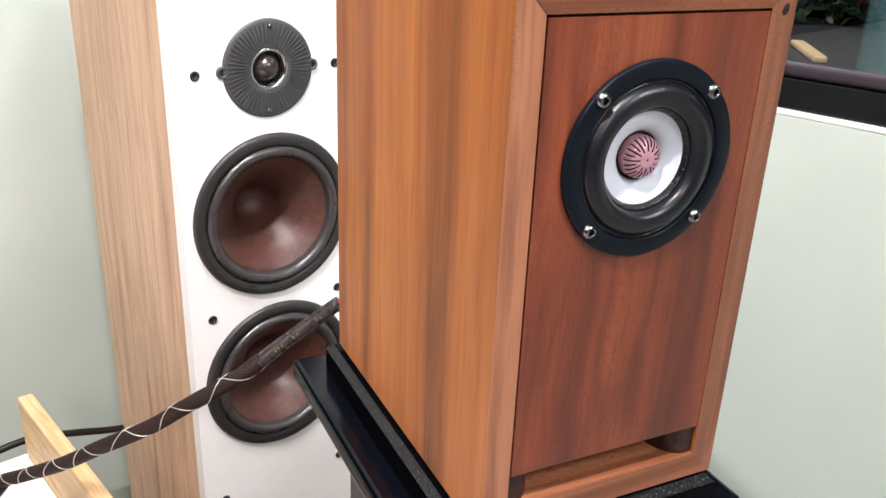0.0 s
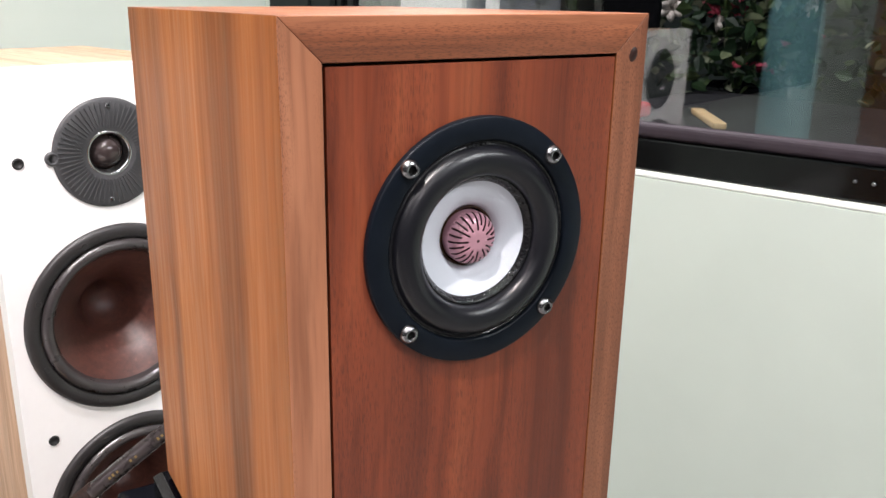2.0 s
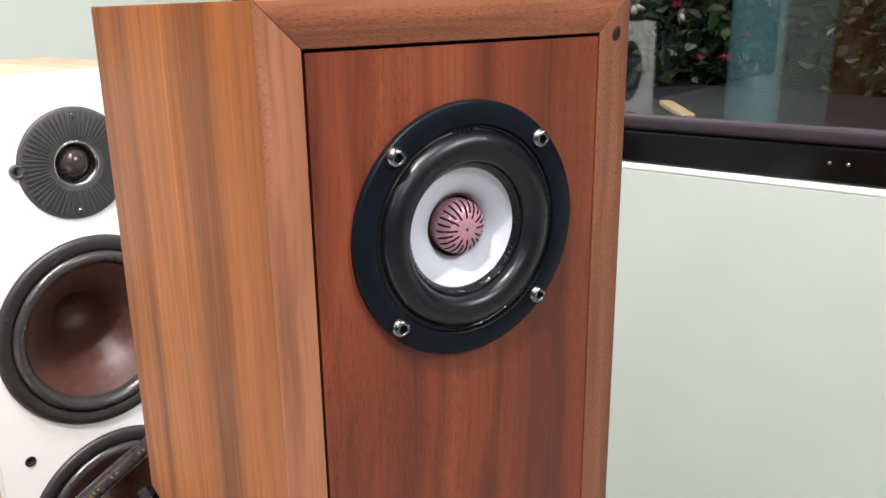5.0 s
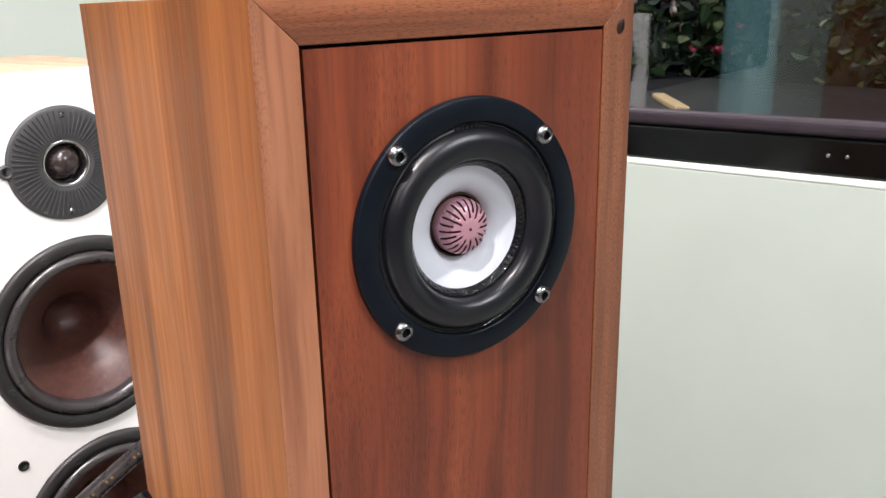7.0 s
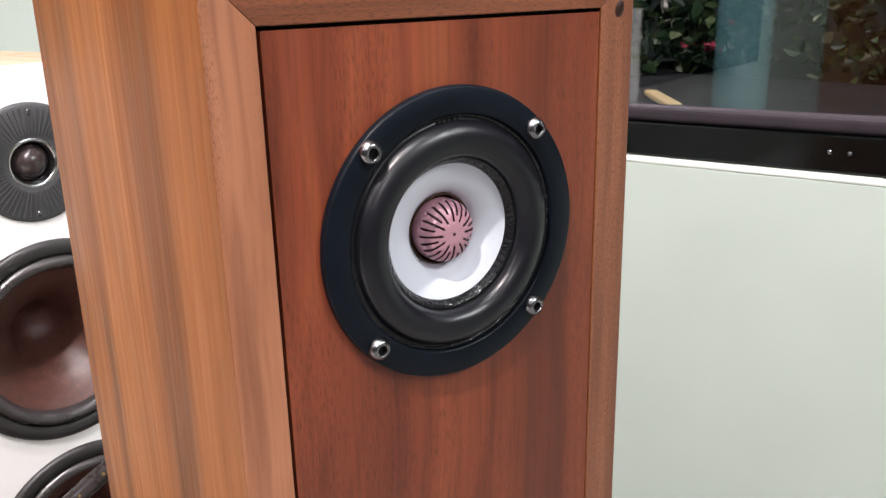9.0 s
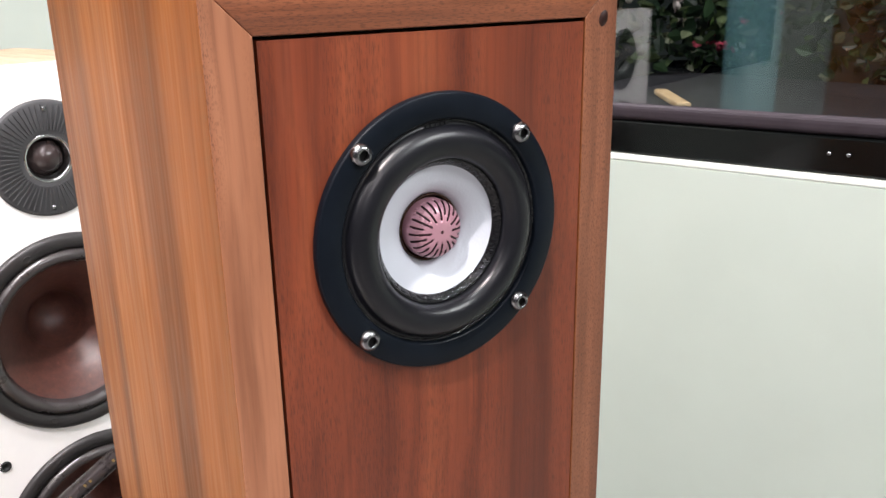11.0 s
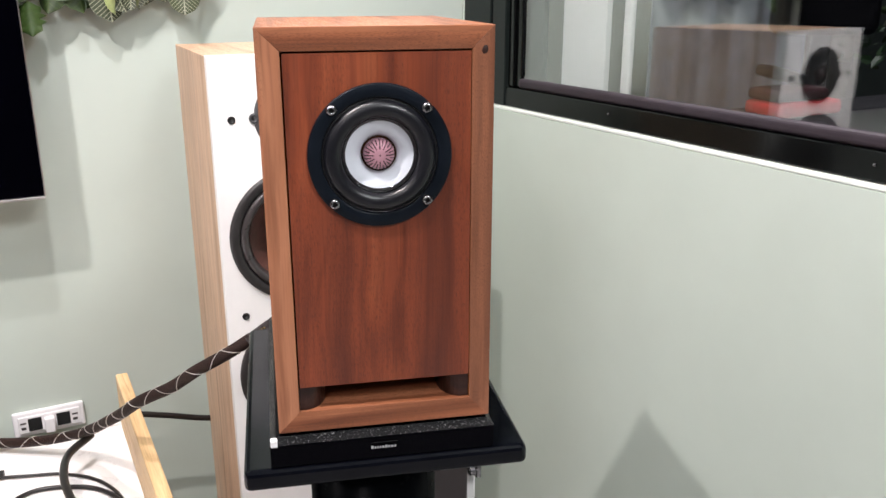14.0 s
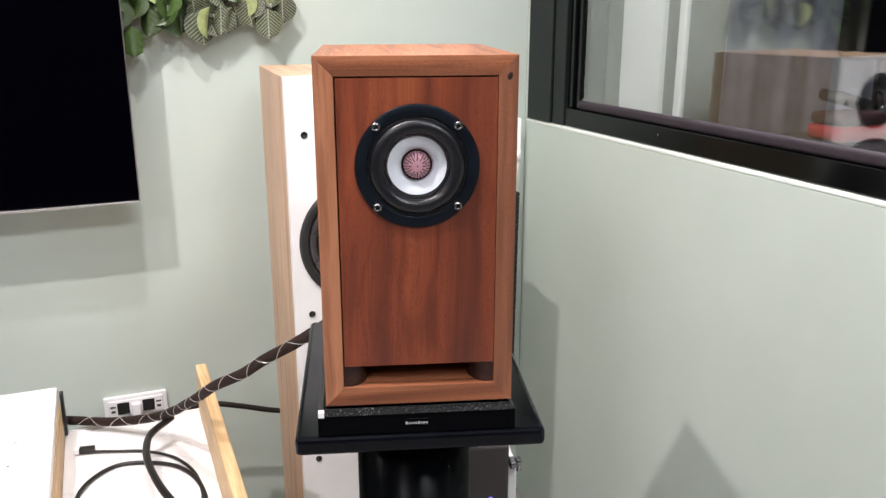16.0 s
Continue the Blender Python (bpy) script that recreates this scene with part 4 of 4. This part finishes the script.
block = part("wooden_block", box(-0.11, 0.11, -0.015, 0.015, 0, 0.014, 0.004), M_PINE, None, "", ROOM @ pose(1.52, 0.66, 0.8005, 0, 0, 40))
tagged(block, "small pale wooden bar lying on the table", "wood bar")
col = thing("white_board", ROOM, "white painted boards standing inside the window", "board")
part("post", box(0.7, 0.71, 0.651, 0.78, TOPZ + 0.02, 2.11), M_WHITE, col)
part("edge", box(0.7, 0.71, 0.586, 0.607, TOPZ + 0.022, 2.11, 0.003), M_WHITE, col)
cur = bmesh.new()
n_ = 80
rows_ = []
for z, back in ((0.05, 0.0), (2.4, 0.0), (2.4, 0.006), (0.05, 0.006)):
    rows_.append([cur.verts.new((2.02 + 1.0 * i / n_, 2.1 + back + 0.007 * math.sin(i * 0.42) + 0.002 * math.sin(i * 0.97), z)) for i in range(n_ + 1)])
for k in range(4):
    lo_, hi_ = rows_[k], rows_[(k + 1) % 4]
    for i in range(n_):
        cur.faces.new((lo_[i], lo_[i + 1], hi_[i + 1], hi_[i]))
for i in (0, n_):
    cur.faces.new([r[i] for r in rows_])
ob = part("curtain", finish(cur), M_FABRIC, None, "", ROOM)
tagged(ob, "blue-grey patterned curtain hanging in folds", "curtain")

chair = thing("office_chair", ROOM @ pose(1.72, 1.06, FL, 0, 0, -30), "black office chair with a rounded padded back", "chair")
part("backrest", box(-0.14, 0.14, -0.03, 0.03, 1.01, 1.5, 0.028, 4), M_BLACKCLOTH, chair)
part("seat", box(-0.22, 0.22, 0.04, 0.48, 0.44, 0.52, 0.03, 3), M_BLACKCLOTH, chair)
part("spine", box(-0.03, 0.03, 0.0, 0.04, 0.4, 1.05, 0.008), M_FRAME, chair)
part("post", lathe([(0.03, 0.05), (0.03, 0.44)], 16), M_FRAME, chair, m=pose(0, 0.26, 0, 90) @ Matrix.Diagonal((1, 1, -1, 1)))
for i in range(5):
    part("foot", box(0.0, 0.24, -0.02, 0.02, 0.0, 0.05, 0.008), M_FRAME, chair, m=pose(0, 0.26, 0, 0, 0, 72 * i))

bag = thing("red_case", ROOM @ pose(1.38, 0.83, 0.8005), "red padded case with dark lid on the table", "case")
part("body", box(-0.1, 0.1, -0.055, 0.055, 0.0, 0.034, 0.012, 3), M_REDCLOTH, bag)
part("lid", box(-0.1, 0.06, -0.05, 0.05, 0.035, 0.062, 0.012, 3), speckled("maroon_fabric", (0.03, 0.006, 0.008), 0.6, Specular_IOR_Level=0.15), bag, "dark maroon lid")
hood = part("headset", box(-0.09, 0.03, -0.03, 0.03, 0, 0.026, 0.011, 3), M_BLACKCLOTH, None, "", ROOM @ pose(1.38, 0.85, 0.868, 0, 14, 0))
tagged(hood, "dark folded pouch resting on the red case", "pouch")

M_TEAL = bpy.data.materials.new("teal_glass")
M_TEAL.use_nodes = True
nt_ = M_TEAL.node_tree
b_ = nt_.nodes["Principled BSDF"]
b_.inputs["Base Color"].default_value = (0.2, 0.42, 0.45, 1)
b_.inputs["Roughness"].default_value = 0.15
b_.inputs["Alpha"].default_value = 0.11
vase = thing("glass_vase", ROOM @ pose(1.36, 0.428, 0.8005), "tall teal glass vase on the slate table", "vase")
part("vessel", lathe([(0.0, 0.0), (0.046, 0.0), (0.05, 0.01), (0.05, 0.235), (0.046, 0.262), (0.032, 0.3), (0.032, 0.36), (0.03, 0.36), (0.03, 0.297), (0.043, 0.259), (0.047, 0.235), (0.047, 0.012), (0.0, 0.008)], 40), M_TEAL, vase, m=pose(0, 0, 0, 90) @ Matrix.Diagonal((1, 1, -1, 1)))

M_PETAL = [speckled("pink_petal", (0.55, 0.07, 0.12), 0.6, 0.2, 60), speckled("cream_petal", (0.62, 0.55, 0.5), 0.6, 0.1, 60)]
M_BUSH, nt_, b_ = material("bush_leaf", (0.05, 0.09, 0.03), 0.5)
g_ = nt_.nodes.new("ShaderNodeNewGeometry")
nt_.links.new(ramp(nt_, g_.outputs["Random Per Island"], [(0.0, (0.006, 0.016, 0.007)), (0.55, (0.02, 0.05, 0.016)), (0.9, (0.06, 0.085, 0.028)), (1.0, (0.2, 0.2, 0.14))]), b_.inputs["Base Color"])


def flower_bush(a, b, z0, w, h, seed):
    rnd = random.Random(seed)
    bush = thing("flowering_plant", ROOM @ pose(a, b, z0), "dense dark green plant with pink and cream flowers", "plant", "flowering plants behind the window")
    part("pot", lathe([(0.0, 0.0), (0.1, 0.0), (0.13, 0.2), (0.12, 0.2), (0.11, 0.17), (0.0, 0.17)], 32), M_FRAME, bush, m=pose(0, 0, 0, 90) @ Matrix.Diagonal((1, 1, -1, 1)))
    for i in range(5):
        ang = i * 1.3
        part("stem", tube(smooth_path([(0, 0, 0.15), (0.06 * math.cos(ang), 0.06 * math.sin(ang), 0.2 + h * 0.3), (0.3 * w * math.cos(ang), 0.3 * w * math.sin(ang), 0.2 + h * 0.7)], 5), 0.006, 6), M_LEAF2, bush)
    vs, fs = [], []
    for i in range(1700):
        p = Vector((rnd.gauss(0, w * 0.4), rnd.gauss(0, w * 0.4), 0.2 + h * rnd.random()))
        m = Matrix.Translation(p) @ Euler((rnd.uniform(-1.4, 1.4), rnd.uniform(-1.4, 1.4), rnd.uniform(0, 6.28))).to_matrix().to_4x4()
        s = rnd.uniform(0.022, 0.055)
        k = len(vs)
        for x, y, z in ((0, 0, 0), (0.35, 0.4, 0.08), (0.25, 0.8, 0.02), (0, 1.1, -0.1), (-0.25, 0.8, 0.02), (-0.35, 0.4, 0.08), (0, 0.5, -0.04)):
            vs.append(m @ Vector((x * s, y * s, z * s)))
        fs += [(k, k + 1, k + 6), (k + 1, k + 2, k + 6), (k + 2, k + 3, k + 6), (k + 3, k + 4, k + 6), (k + 4, k + 5, k + 6), (k + 5, k, k + 6)]
    me = bpy.data.meshes.new("crown")
    me.from_pydata(vs, [], fs)
    me.materials.append(M_BUSH)
    crown = new("crown", me)
    crown.parent = bush
    tagged(crown, kind="stuff")
    for i in range(40):
        bm = bmesh.new()
        for k in range(6):
            pet = bmesh.ops.create_icosphere(bm, subdivisions=1, radius=1.0, matrix=Matrix.Rotation(k * math.pi / 3, 4, "Z") @ Matrix.Translation((0.018, 0, 0.004)) @ Matrix.Rotation(0.5, 4, "Y") @ Matrix.Diagonal((0.022, 0.014, 0.004, 1)))
        part("blossom", finish(bm, True), M_PETAL[i % 2], bush, m=pose(rnd.gauss(0, w * 0.45), rnd.gauss(-w * 0.2, w * 0.3), 0.25 + h * rnd.random(), rnd.uniform(20, 110), rnd.uniform(-30, 30), rnd.uniform(0, 360)))


flower_bush(2.25, 0.95, 0.6, 0.36, 0.75, 1)
flower_bush(2.35, 0.35, 0.6, 0.4, 0.8, 2)
flower_bush(2.4, -0.3, 0.6, 0.42, 0.85, 3)
shelf = thing("plant_bench", ROOM, "low dark bench carrying the flowering plants", "bench")
part("bench_top", box(2.1, 2.6, -0.8, 1.3, 0.56, 0.599, 0.004), M_FRAME, shelf)
for b in (-0.75, 1.25):
    part("leg", box(2.15, 2.55, b - 0.03, b + 0.03, FL, 0.5595, 0.003), M_FRAME, shelf)
